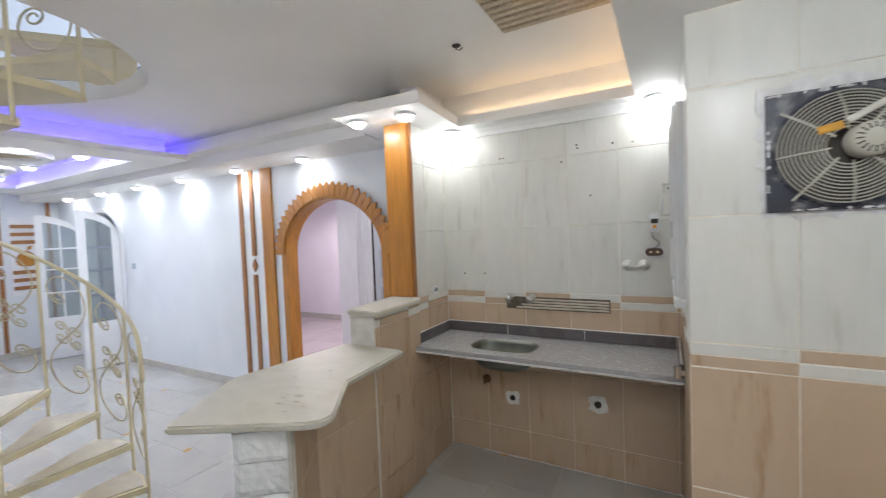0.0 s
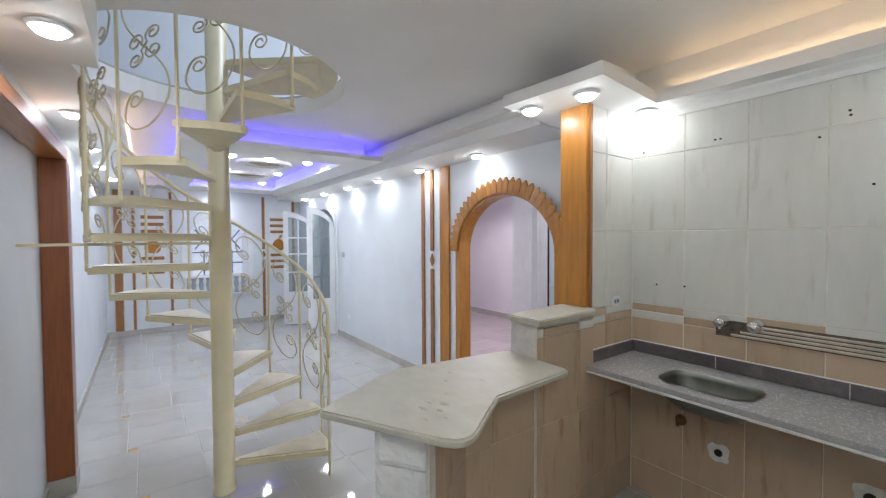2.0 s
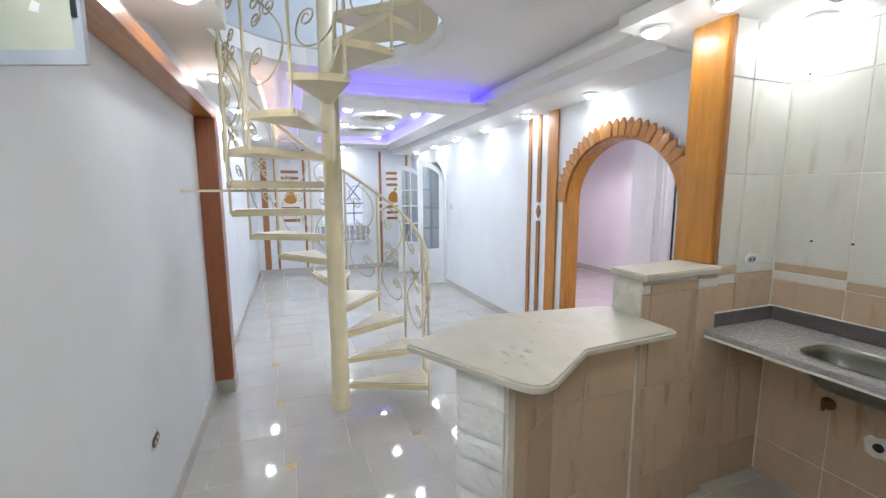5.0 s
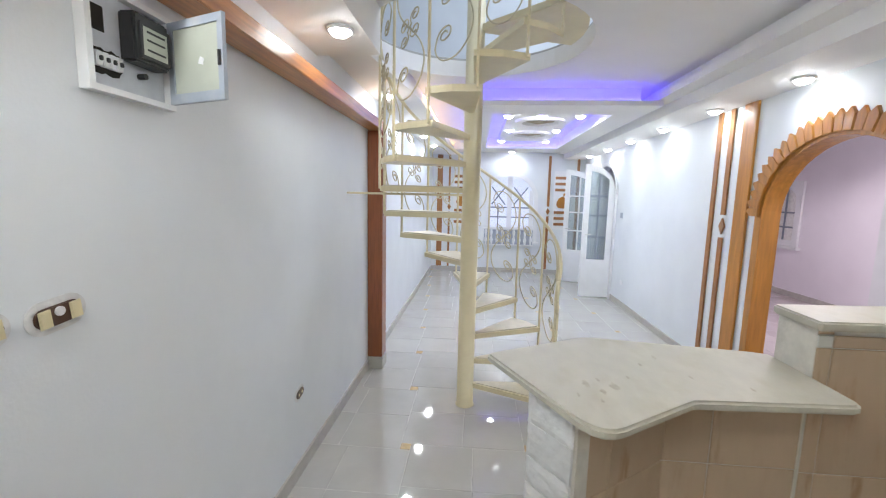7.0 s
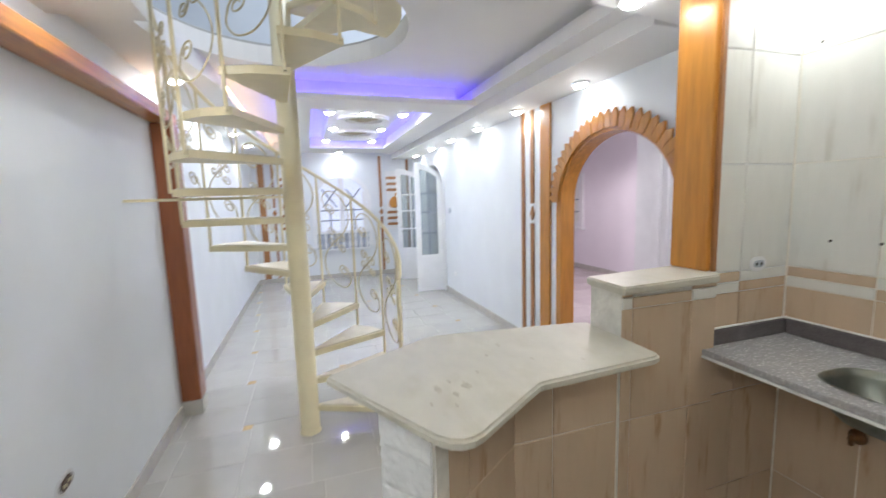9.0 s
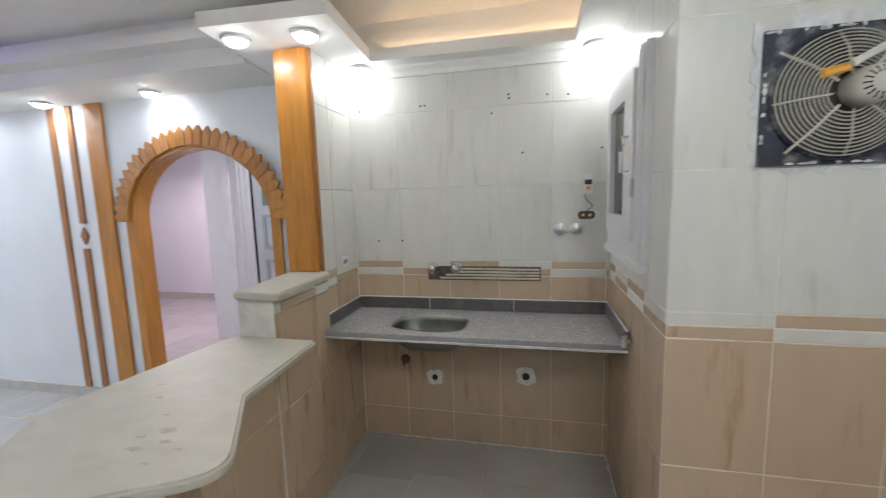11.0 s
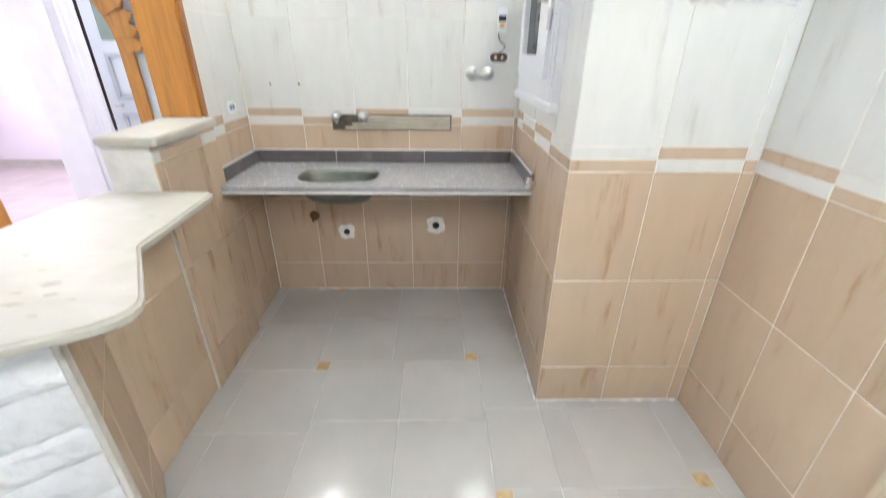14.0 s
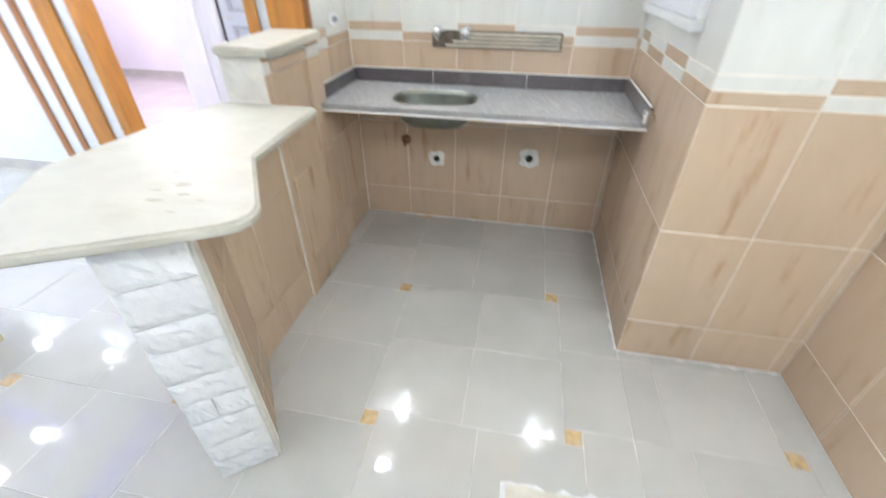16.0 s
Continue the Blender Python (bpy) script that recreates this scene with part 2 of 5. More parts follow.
DAY = glow("daylight_backdrop", (0.84, 0.88, 1.0), 0.25)
PANE = glass("window_glass", (0.93, 0.945, 0.965))
TEAL = glass("frosted_teal_glass", (0.66, 0.74, 0.77), 0.08, 0.8)
DOORP = mat("grey_white_door_paint", (0.55, 0.60, 0.64), 0.3, vary=0.04, scale=5)
# darker copy of the door paint: the mouldings' relief shade as colour
DOORD = mat("door_moulding_shade", (0.40, 0.44, 0.48), 0.35, vary=0.05, scale=5)
MUNT = mat("slate_muntin_paint", (0.22, 0.25, 0.30), 0.4, vary=0.1)
DGLASS = mat("green_grey_glass", (0.20, 0.26, 0.23), 0.08)
# opaque pane, coloured as dark as the unlit shaft behind it
DARKGL = mat("pane_shaft_shade", (0.02, 0.022, 0.025), 0.05)
PATTERN = mat("patterned_grey_tile", (0.52, 0.46, 0.47), 0.15, vary=0.05, scale=4, obj_rand=0.05)
MED = mat("gilt_brown_medallion", (0.42, 0.34, 0.22), 0.5, vary=0.2, scale=20)

# ---- building helpers ----
WM = {}


def wm(ob):
    return WM.get(ob.name, Matrix())


def part(name, bm, material, parent=None, label="", smooth=False):
    """One mesh object from a bmesh in world coordinates, under its thing."""
    if parent is not None:
        bm.transform(wm(parent).inverted())
    bmesh.ops.recalc_face_normals(bm, faces=bm.faces)
    me = bpy.data.meshes.new(name)
    bm.to_mesh(me)
    bm.free()
    me.materials.append(material)
    if smooth:
        for p in me.polygons:
            p.use_smooth = True
    ob = new(name, me)
    ob.parent = parent
    WM[ob.name] = wm(parent) if parent is not None else Matrix()
    if label:
        tagged(ob, label)
    return ob


def thing(name, loc, label, category, group=""):
    ob = new(name)
    ob.location = loc
    ob.empty_display_size = 0.05
    WM[ob.name] = Matrix.Translation(loc)
    return tagged(ob, label, category, group)


def join(*bms):
    out = bmesh.new()
    for b in bms:
        me = bpy.data.meshes.new("tmp")
        b.to_mesh(me)
        b.free()
        out.from_mesh(me)
        bpy.data.meshes.remove(me)
    return out


def box(x0, x1, y0, y1, z0, z1, bev=0.0):
    bm = bmesh.new()
    bmesh.ops.create_cube(bm, size=1.0, matrix=Matrix.Translation(((x0 + x1) / 2, (y0 + y1) / 2, (z0 + z1) / 2)) @ Matrix.Diagonal((abs(x1 - x0), abs(y1 - y0), abs(z1 - z0), 1)))
    if bev:
        bmesh.ops.bevel(bm, geom=bm.edges[:], offset=bev, segments=2, affect="EDGES", clamp_overlap=True)
    return bm


def prism(pts, z0, z1, m=None, bev=0.0, holes=()):
    """A polygon in the xy plane drawn up from z0 to z1, with holes, then placed by m."""
    bm = bmesh.new()
    loops = []
    for ring in (pts, *holes):
        vs = [bm.verts.new((p[0], p[1], z0)) for p in ring]
        loops.append([bm.edges.new((vs[k], vs[(k + 1) % len(vs)])) for k in range(len(vs))])
    if holes:
        bmesh.ops.triangle_fill(bm, edges=[e for l in loops for e in l], use_beauty=True)
    else:
        bm.faces.new(bm.verts[:])
    r = bmesh.ops.extrude_face_region(bm, geom=bm.faces[:])
    for v in r["geom"]:
        if isinstance(v, bmesh.types.BMVert):
            v.co.z = z1
    bmesh.ops.recalc_face_normals(bm, faces=bm.faces)
    if bev:
        es = [e for e in bm.edges if abs(e.verts[0].co.z - e.verts[1].co.z) < 1e-6 and len(e.link_faces) == 2 and e.calc_face_angle(0) > 0.5]
        bmesh.ops.bevel(bm, geom=es, offset=bev, segments=3, affect="EDGES", clamp_overlap=True)
    if m is not None:
        bm.transform(m)
    return bm


XZ = Matrix(((1, 0, 0, 0), (0, 0, -1, 0), (0, 1, 0, 0), (0, 0, 0, 1)))   # plan (x, z) drawn along -y
YZ = Matrix(((0, 0, 1, 0), (1, 0, 0, 0), (0, 1, 0, 0), (0, 0, 0, 1)))    # plan (y, z) drawn along +x


def tube(path, r, sides=7, closed=False, caps=True):
    bm = bmesh.new()
    P = [Vector(p) for p in path]
    n = len(P)
    rings = []
    up = Vector((0.31, 0.17, 0.93)).normalized()
    for k in range(n):
        a = P[k - 1] if (k > 0 or closed) else P[k]
        b = P[(k + 1) % n] if (k < n - 1 or closed) else P[k]
        t = (b - a).normalized()
        s = t.cross(up)
        if s.length < 0.05:
            s = t.cross(Vector((1, 0, 0)))
        s.normalize()
        w = s.cross(t).normalized()
        rr = r(k / max(1, n - 1)) if callable(r) else r
        rings.append([bm.verts.new(P[k] + rr * (math.cos(2 * math.pi * j / sides) * s + math.sin(2 * math.pi * j / sides) * w)) for j in range(sides)])
    for k in range(n if closed else n - 1):
        A, B = rings[k], rings[(k + 1) % n]
        for j in range(sides):
            bm.faces.new((A[j], A[(j + 1) % sides], B[(j + 1) % sides], B[j]))
    if caps and not closed:
        bm.faces.new(rings[0][::-1])
        bm.faces.new(rings[-1])
    return bm


def lathe(prof, seg=24, m=None):
    bm = bmesh.new()
    rings = [[bm.verts.new((r * math.cos(2 * math.pi * j / seg), r * math.sin(2 * math.pi * j / seg), z)) for j in range(seg)] if r > 1e-5 else [bm.verts.new((0, 0, z))] for r, z in prof]
    for A, B in zip(rings, rings[1:]):
        for j in range(seg):
            q = [A[j % len(A)], A[(j + 1) % len(A)], B[(j + 1) % len(B)], B[j % len(B)]]
            u = []
            for v in q:
                if v not in u:
                    u.append(v)
            if len(u) > 2:
                bm.faces.new(u)
    if m is not None:
        bm.transform(m)
    return bm


def cyl(p, q, r, seg=14):
    return tube([p, q], r, seg)


def smooth_path(pts, step=8):
    out = []
    P = [Vector(p) for p in pts]
    for k in range(len(P) - 1):
        p0, p1, p2, p3 = P[max(k - 1, 0)], P[k], P[k + 1], P[min(k + 2, len(P) - 1)]
        for j in range(step):
            t = j / step
            out.append(0.5 * (2 * p1 + (p2 - p0) * t + (2 * p0 - 5 * p1 + 4 * p2 - p3) * t * t + (3 * p1 - p0 - 3 * p2 + p3) * t ** 3))
    out.append(P[-1])
    return out


def structure(name, bm, material, label, category):
    return tagged(part(name, bm, material), label, category, kind="structure")


def stadium(w, h, n=10):
    r = h / 2
    return [((w / 2 - r) + r * math.cos(a), r * math.sin(a)) for a in [(-0.5 + k / n) * math.pi for k in range(n + 1)]] + [(-(w / 2 - r) + r * math.cos(a), r * math.sin(a)) for a in [(0.5 + k / n) * math.pi for k in range(n + 1)]]


def circle(r, n=24, cx=0.0, cy=0.0):
    return [(cx + r * math.cos(2 * math.pi * k / n), cy + r * math.sin(2 * math.pi * k / n)) for k in range(n)]


# ---- plan ----
YL, YR, YS = -0.11, 3.00, 2.905          # hall's two long walls; the sink wall
XF, XE = -8.5, 0.91                      # far wall; the kitchen's end wall
XN, YF = 0.235, 1.885                    # niche's side; fan wall
XP = -1.315                              # partition's tiled face
ZC, ZS, ZL = 2.60, 2.355, 2.42            # ceiling, soffit underside, soffit plate's top
HX, HY, HR = -2.83, 0.79, 0.77           # stair's pole and the round ceiling opening

# ---- structure ----
structure("floor", box(XF - 0.2, XE + 0.2, YL - 0.2, YR + 0.10, -0.12, -0.0008), GROUT_FL, "grey grout bed under polished porcelain floor tiles", "floor")
FLOOR_OB = bpy.data.objects["floor"]

# round opening in the ceiling over the stair
hole = circle(HR, 48, HX, HY)
structure("ceiling", prism([(XF - 0.2, YL - 0.2), (XE + 0.2, YL - 0.2), (XE + 0.2, YR + 0.10), (XF - 0.2, YR + 0.10)], ZC, ZC + 0.12, holes=(hole,)), CEIL, "white plastered ceiling with a round stair opening", "ceiling")

# long wall with the meter box
structure("wall_meter", box(XF - 0.2, XE + 0.2, YL - 0.2, YL, 0, ZC), WHITE, "white painted long wall with meter box and switches", "wall")
structure("wall_end", box(XE + 0.0015, XE + 0.2, YL, YF, 0, ZC), GROUT, "tiled kitchen end wall", "wall")

# far wall with an arched window opening
WY0, WY1, WZ0, WSP = 0.98, 2.04, 0.72, 1.52


def arch_ring(y0, y1, z0, zs, zt, n=20):
    c, a, b = (y0 + y1) / 2, (y1 - y0) / 2, zt - zs
    return [(y0, z0), (y1, z0)] + [(c + a * math.cos(math.pi * k / n), zs + b * math.sin(math.pi * k / n)) for k in range(n + 1)]


structure("wall_far", prism([(YL, 0), (YR, 0), (YR, ZC), (YL, ZC)], XF - 0.2, XF, YZ, holes=(arch_ring(WY0, WY1, WZ0, WSP, 2.05),)), WHITE, "white far wall with an arched window", "wall")

# arch wall: wooden arch to the lavender room, arched balcony door further down
AX0, AX1, ASP, ATOP = -3.17, -1.95, 1.47, 2.0
DX0, DX1 = -7.55, -6.5
aring = [(AX0, -0.004), (AX1, -0.004)] + arch_ring(AX0, AX1, 0, ASP, ATOP, 28)[2:]
dring = [(DX0, -0.004), (DX1, -0.004)] + arch_ring(DX0, DX1, 0, 1.75, 2.12, 20)[2:]
outer = [(XF, -0.01), (-1.49, -0.01), (-1.49, ZC), (XF, ZC)]
structure("wall_arch", prism(outer, -YR - 0.10, -YR, XZ, holes=(aring, dring)), WHITE, "white hall wall with wooden arch and balcony door", "wall")

# sink niche
structure("wall_sink", box(-1.49, XN + 0.3, YS + 0.0015, YS + 0.2, 0, ZC), GROUT, "tiled sink wall, cream above and tan below", "wall")
WIN = (2.17, 2.78, 1.355, 2.08)
structure("wall_niche_side", prism([(YF, 0), (YS, 0), (YS, ZC), (YF, ZC)], XN + 0.0015, XN + 0.2, YZ, holes=([(WIN[0], WIN[2]), (WIN[1], WIN[2]), (WIN[1], WIN[3]), (WIN[0], WIN[3])],)), GROUT, "tiled niche side wall with a small window", "wall")
structure("wall_fan", box(XN + 0.2, XE + 0.2, YF + 0.0015, YF + 0.2, 0, ZC), GROUT, "tiled wall with an exhaust fan", "wall")
# one near-black sheet painted in place of the shaft's darkness
structure("window_shaft", box(XN + 0.55, XN + 0.6, YF + 0.2, YS + 0.2, 0.5, ZC), DARK, "near-black sheet for the unlit shaft behind the small window", "backdrop")

# partition with the column end and pedestal
structure("wall_partition", box(-1.49, XP - 0.004, 2.45, YS + 0.09, 0, ZS), WHITE, "short tiled partition beside the sink", "wall")
ped = tagged(part("pedestal", box(-1.46, -1.285, 1.97, 2.446, 0, 1.17), PLASTER), "low plastered pedestal under the wooden column", "pedestal", kind="structure")
cap = thing("pedestal_cap", (-1.38, 2.2, 1.17), "cream marble slab capping the pedestal", "slab")
part("slab", prism([(-1.455, 1.945), (-1.445, 1.937), (-1.235, 1.928), (-1.228, 1.936), (-1.25, 2.42), (-1.30, 2.47), (-1.50, 2.47)], 1.17, 1.202, bev=0.006), MARBLE, cap)

# counter wall: straight run, then a turn, with a stone-clad end
cw = [(-1.30, 1.975), (-1.30, 1.52), (-1.035, 1.145), (-1.185, 1.035), (-1.47, 1.44), (-1.47, 1.975)]
structure("counter_wall", prism(cw, 0, 0.966), PLASTER, "low kitchen counter wall with tiled face", "wall")
ctop = thing("counter_top", (-1.2, 1.4, 0.97), "cream marble counter slab with stains and rounded corners", "counter")
cpoly = [(-1.325, 0.893), (-0.955, 1.09), (-0.91, 1.115), (-0.88, 1.143), (-0.868, 1.17), (-0.868, 1.20), (-0.88, 1.228), (-1.048, 1.478), (-1.052, 1.492), (-1.077, 1.93), (-1.083, 1.95), (-1.10, 1.964), (-1.285, 1.966), (-1.477, 1.966), (-1.50, 1.90), (-1.575, 1.31), (-1.562, 1.27), (-1.35, 0.905), (-1.338, 0.893)]
part("slab", prism(cpoly, 0.97, 1.0, bev=0.008), MARBLE, ctop)
random.seed(5)
for (sx, sy, sr) in [(-1.13, 1.19, 0.020), (-1.16, 1.235, 0.012), (-1.115, 1.275, 0.024), (-1.05, 1.15, 0.008), (-1.19, 1.34, 0.009), (-1.3, 1.42, 0.010), (-1.08, 1.23, 0.016), (-1.02, 1.21, 0.009), (-1.22, 1.55, 0.008), (-1.38, 1.5, 0.012), (-1.15, 1.7, 0.009)]:
    n = 16
    ring = [(sx + sr * (1.5 * math.cos(a)) * random.uniform(0.5, 1.15), sy + sr * 0.6 * math.sin(a) * random.uniform(0.4, 1.15)) for a in [2 * math.pi * k / n for k in range(n)]]
    part("stain", prism(ring, 1.0001, 1.0006), MARBLE_ST, ctop, "brownish stain")

# wooden column
col = thing("wooden_column", (-1.41, 2.44, 1.2), "honey varnished wooden board column on the pedestal", "column")
part("front_board", box(-1.497, -1.315, 2.425, 2.448, 1.203, ZS, 0.004), HONEY, col)
part("edge_trim", box(-1.314, -1.300, 2.44, 2.462, 1.203, ZS, 0.002), STRIPE, col)

# worktop with basin
wt = thing("worktop", (-0.55, 2.6, 0.88), "grey granite worktop with dark upstand and steel sink", "worktop")
basin = [(-0.755 + 0.205 * math.copysign(abs(math.cos(a)) ** 0.6, math.cos(a)), 2.605 + 0.135 * math.copysign(abs(math.sin(a)) ** 0.6, math.sin(a))) for a in [2 * math.pi * k / 40 for k in range(40)]]
part("slab", prism([(XP + 0.006, 2.392), (XN - 0.004, 2.392), (XN - 0.004, YS - 0.004), (XP + 0.006, YS - 0.004)], 0.856, 0.885, holes=(basin,)), GRANITE, wt)
part("front_edge", box(XP + 0.006, XN - 0.004, 2.380, 2.391, 0.862, 0.888, 0.003), GRANITE, wt)
part("edge_lip", box(XP + 0.006, XN - 0.004, 2.377, 2.391, 0.851, 0.861, 0.002), CAULK, wt, "pale worn lower lip")
part("back_upstand", box(XP + 0.03, XN - 0.03, YS - 0.024, YS - 0.005, 0.887, 0.957, 0.003), GRANITE_D, wt)
part("left_upstand", box(XP + 0.008, XP + 0.026, 2.37, YS - 0.005, 0.887, 0.955, 0.003), GRANITE_D, wt)
part("right_upstand", box(XN - 0.024, XN - 0.005, 2.37, YS - 0.005, 0.887, 0.955, 0.003), GRANITE_D, wt)


part("caulk", tube([(XP + 0.017, 2.37, 0.958), (XP + 0.017, YS - 0.014, 0.958), (XN - 0.015, YS - 0.014, 0.958), (XN - 0.015, 2.37, 0.958)], 0.0055, 6), CAULK, wt, "white caulk line")
for jx in (-0.83, -0.31):
    part("joint", box(jx, jx + 0.003, YS - 0.0255, YS - 0.024, 0.888, 0.955), CAULK, wt)


def basin_bowl():
    bm = bmesh.new()
    rings = []
    for sc, z in [(1.06, 0.887), (1.0, 0.888), (0.97, 0.86), (0.90, 0.79), (0.74, 0.757), (0.25, 0.748), (0.1, 0.745)]:
        rings.append([bm.verts.new((-0.755 + (x + 0.755) * sc, 2.605 + (y - 2.605) * sc, z)) for x, y in basin])
    for A, B in zip(rings, rings[1:]):
        for k in range(40):
            bm.faces.new((A[k], A[(k + 1) % 40], B[(k + 1) % 40], B[k]))
    bm.faces.new(rings[-1])
    return bm


part("sink_bowl", basin_bowl(), SINKST, wt, "brushed steel sink bowl", True)
part("drain", lathe([(0.0, 0.751), (0.022, 0.751), (0.024, 0.746)], 16, Matrix.Translation((-0.755, 2.605, 0))), DARK, wt)

# soffits: plate with a lip, and a riser set back behind it
SOF = [(-1.64, 2.09), (-1.03, 2.13), (-1.09, 2.745), (0.02, 2.755), (0.02, YL), (XE, YL), (XE, YF), (XN, YF), (XN, YS), (-1.49, YS), (-1.49, YR), (-1.79, YR)]
structure("ceiling_soffit_kitchen", prism(SOF, ZS, ZL), CEIL, "dropped white plaster soffit around the kitchen", "ceiling")
RIS = [(-1.40, 2.50), (-1.27, 2.50), (-1.27, 2.85), (0.14, 2.85), (0.14, YL), (XE, YL), (XE, YF), (XN, YF), (XN, YS), (-1.40, YS)]
structure("ceiling_riser_kitchen", prism(RIS, ZL, ZC), CEIL, "plaster riser above the kitchen soffit", "ceiling")
structure("cornice_sink", prism([(0, 0), (-0.05, 0), (-0.045, -0.012), (-0.02, -0.03), (-0.012, -0.055), (0, -0.055)], XP, XN, Matrix.Translation((0, YS, ZS)) @ YZ), CEIL, "white plaster cornice along the sink wall", "cornice")
structure("ceiling_soffit_meter", prism([(XE - 0.9, YL), (XE - 0.9, 0.26), (-2.29, 0.26), (-2.29, YL)], ZS, ZC), CEIL, "dropped white soffit over the meter wall", "ceiling")
structure("ceiling_soffit_hall_left", prism([(-2.29, YL), (-2.29, 0.12), (-3.6, 0.30), (XF, 0.36), (XF, YL)], 2.42, 2.46), CEIL, "dropped white soffit along the hall", "ceiling")
structure("ceiling_riser_hall_left", prism([(-2.29, YL), (-2.29, 0.06), (-3.6, 0.24), (XF, 0.30), (XF, YL)], 2.46, ZC), CEIL, "plaster riser above the hall soffit", "ceiling")
structure("ceiling_soffit_hall_right", prism([(-1.77, 2.56), (XF, 2.56), (XF, YR), (-1.77, YR)], 2.36, 2.46), CEIL, "dropped white soffit along the arch wall", "ceiling")
structure("ceiling_step_hall_right", prism([(-1.77, 2.42), (XF, 2.42), (XF, YR), (-1.77, YR)], 2.46, 2.52), CEIL, "stepped plaster moulding beside the soffit", "ceiling")
structure("ceiling_riser_hall_right", prism([(-1.77, 2.5), (XF, 2.5), (XF, YR), (-1.77, YR)], 2.52, ZC), CEIL, "plaster riser above the hall moulding", "ceiling")

# hung tray with blue light, and its inner panel with two medallions
TX0, TX1, TY0, TY1 = -7.6, -3.80, 0.66, 2.46
ring = [(TX0, TY0), (TX1, TY0), (TX1, TY1), (TX0, TY1)]
inner = [(TX0 + 0.42, TY0 + 0.3), (TX1 - 0.42, TY0 + 0.3), (TX1 - 0.42, TY1 - 0.3), (TX0 + 0.42, TY1 - 0.3)]
structure("ceiling_tray", prism(ring, 2.41, 2.455, holes=(inner,)), CEIL, "white hanging plaster tray frame with blue light", "ceiling")
structure("ceiling_tray_riser", prism([(TX0 + 0.16, TY0 + 0.14), (TX1 - 0.16, TY0 + 0.14), (TX1 - 0.16, TY1 - 0.14), (TX0 + 0.16, TY1 - 0.14)], 2.455, ZC, holes=([(TX0 + 0.3, TY0 + 0.22), (TX1 - 0.3, TY0 + 0.22), (TX1 - 0.3, TY1 - 0.22), (TX0 + 0.3, TY1 - 0.22)],)), CEIL, "riser of the hanging tray", "ceiling")
structure("ceiling_panel", prism([(TX0 + 0.62, TY0 + 0.5), (TX1 - 0.62, TY0 + 0.5), (TX1 - 0.62, TY1 - 0.5), (TX0 + 0.62, TY1 - 0.5)], 2.50, ZC), CEIL, "white inner ceiling panel with lamps", "ceiling")


def led(name, x0, x1, y0, y1, z, material, label):
    t = thing(name, ((x0 + x1) / 2, (y0 + y1) / 2, z), label, "light strip")
    part("strip", box(x0, x1, y0, y1, z, z + 0.008), material, t)


led("orange_led_strip", -1.05, 0.08, 2.812, 2.824, ZL + 0.002, ORANGE_LED, "orange light strip on the kitchen soffit ledge")
led("orange_led_strip", 0.095, 0.107, 0.3, 2.78, ZL + 0.002, ORANGE_LED, "orange light strip on the side soffit ledge")
led("orange_led_strip", -8.3, -3.7, 0.312, 0.326, 2.463, ORANGE_LED, "orange light strip along the hall soffit")
for (a, b, c, d) in [(TX1 - 0.135, TX1 - 0.11, TY0 + 0.1, TY1 - 0.1), (TX0 + 0.11, TX0 + 0.135, TY0 + 0.1, TY1 - 0.1), (TX0 + 0.16, TX1 - 0.16, TY0 + 0.09, TY0 + 0.115), (TX0 + 0.16, TX1 - 0.16, TY1 - 0.115, TY1 - 0.09),
                     (TX1 - 0.385, TX1 - 0.36, TY0 + 0.33, TY1 - 0.33), (TX0 + 0.36, TX0 + 0.385, TY0 + 0.33, TY1 - 0.33), (TX0 + 0.4, TX1 - 0.4, TY0 + 0.245, TY0 + 0.27), (TX0 + 0.4, TX1 - 0.4, TY1 - 0.27, TY1 - 0.245)]:
    led("blue_led_strip", a, b, c, d, 2.458, BLUE_LED, "blue light strip on the hanging tray")

# lamps
proto = thing("ceiling_lamp", (0, 0, -20), "round white glass ceiling lamp with white rim", "lamp", "ceiling lamps")
part("rim", lathe([(0.058, 0.0), (0.066, -0.004), (0.064, -0.014), (0.052, -0.018), (0.05, -0.01), (0.05, 0.0)], 28, Matrix.Translation((0, 0, -20))), GLOSSW, proto, "", True)
part("glass", lathe([(0.051, -0.012), (0.047, -0.024), (0.036, -0.034), (0.02, -0.04), (0.0, -0.042)], 24, Matrix.Translation((0, 0, -20))), BULB, proto, "glowing white glass", True)
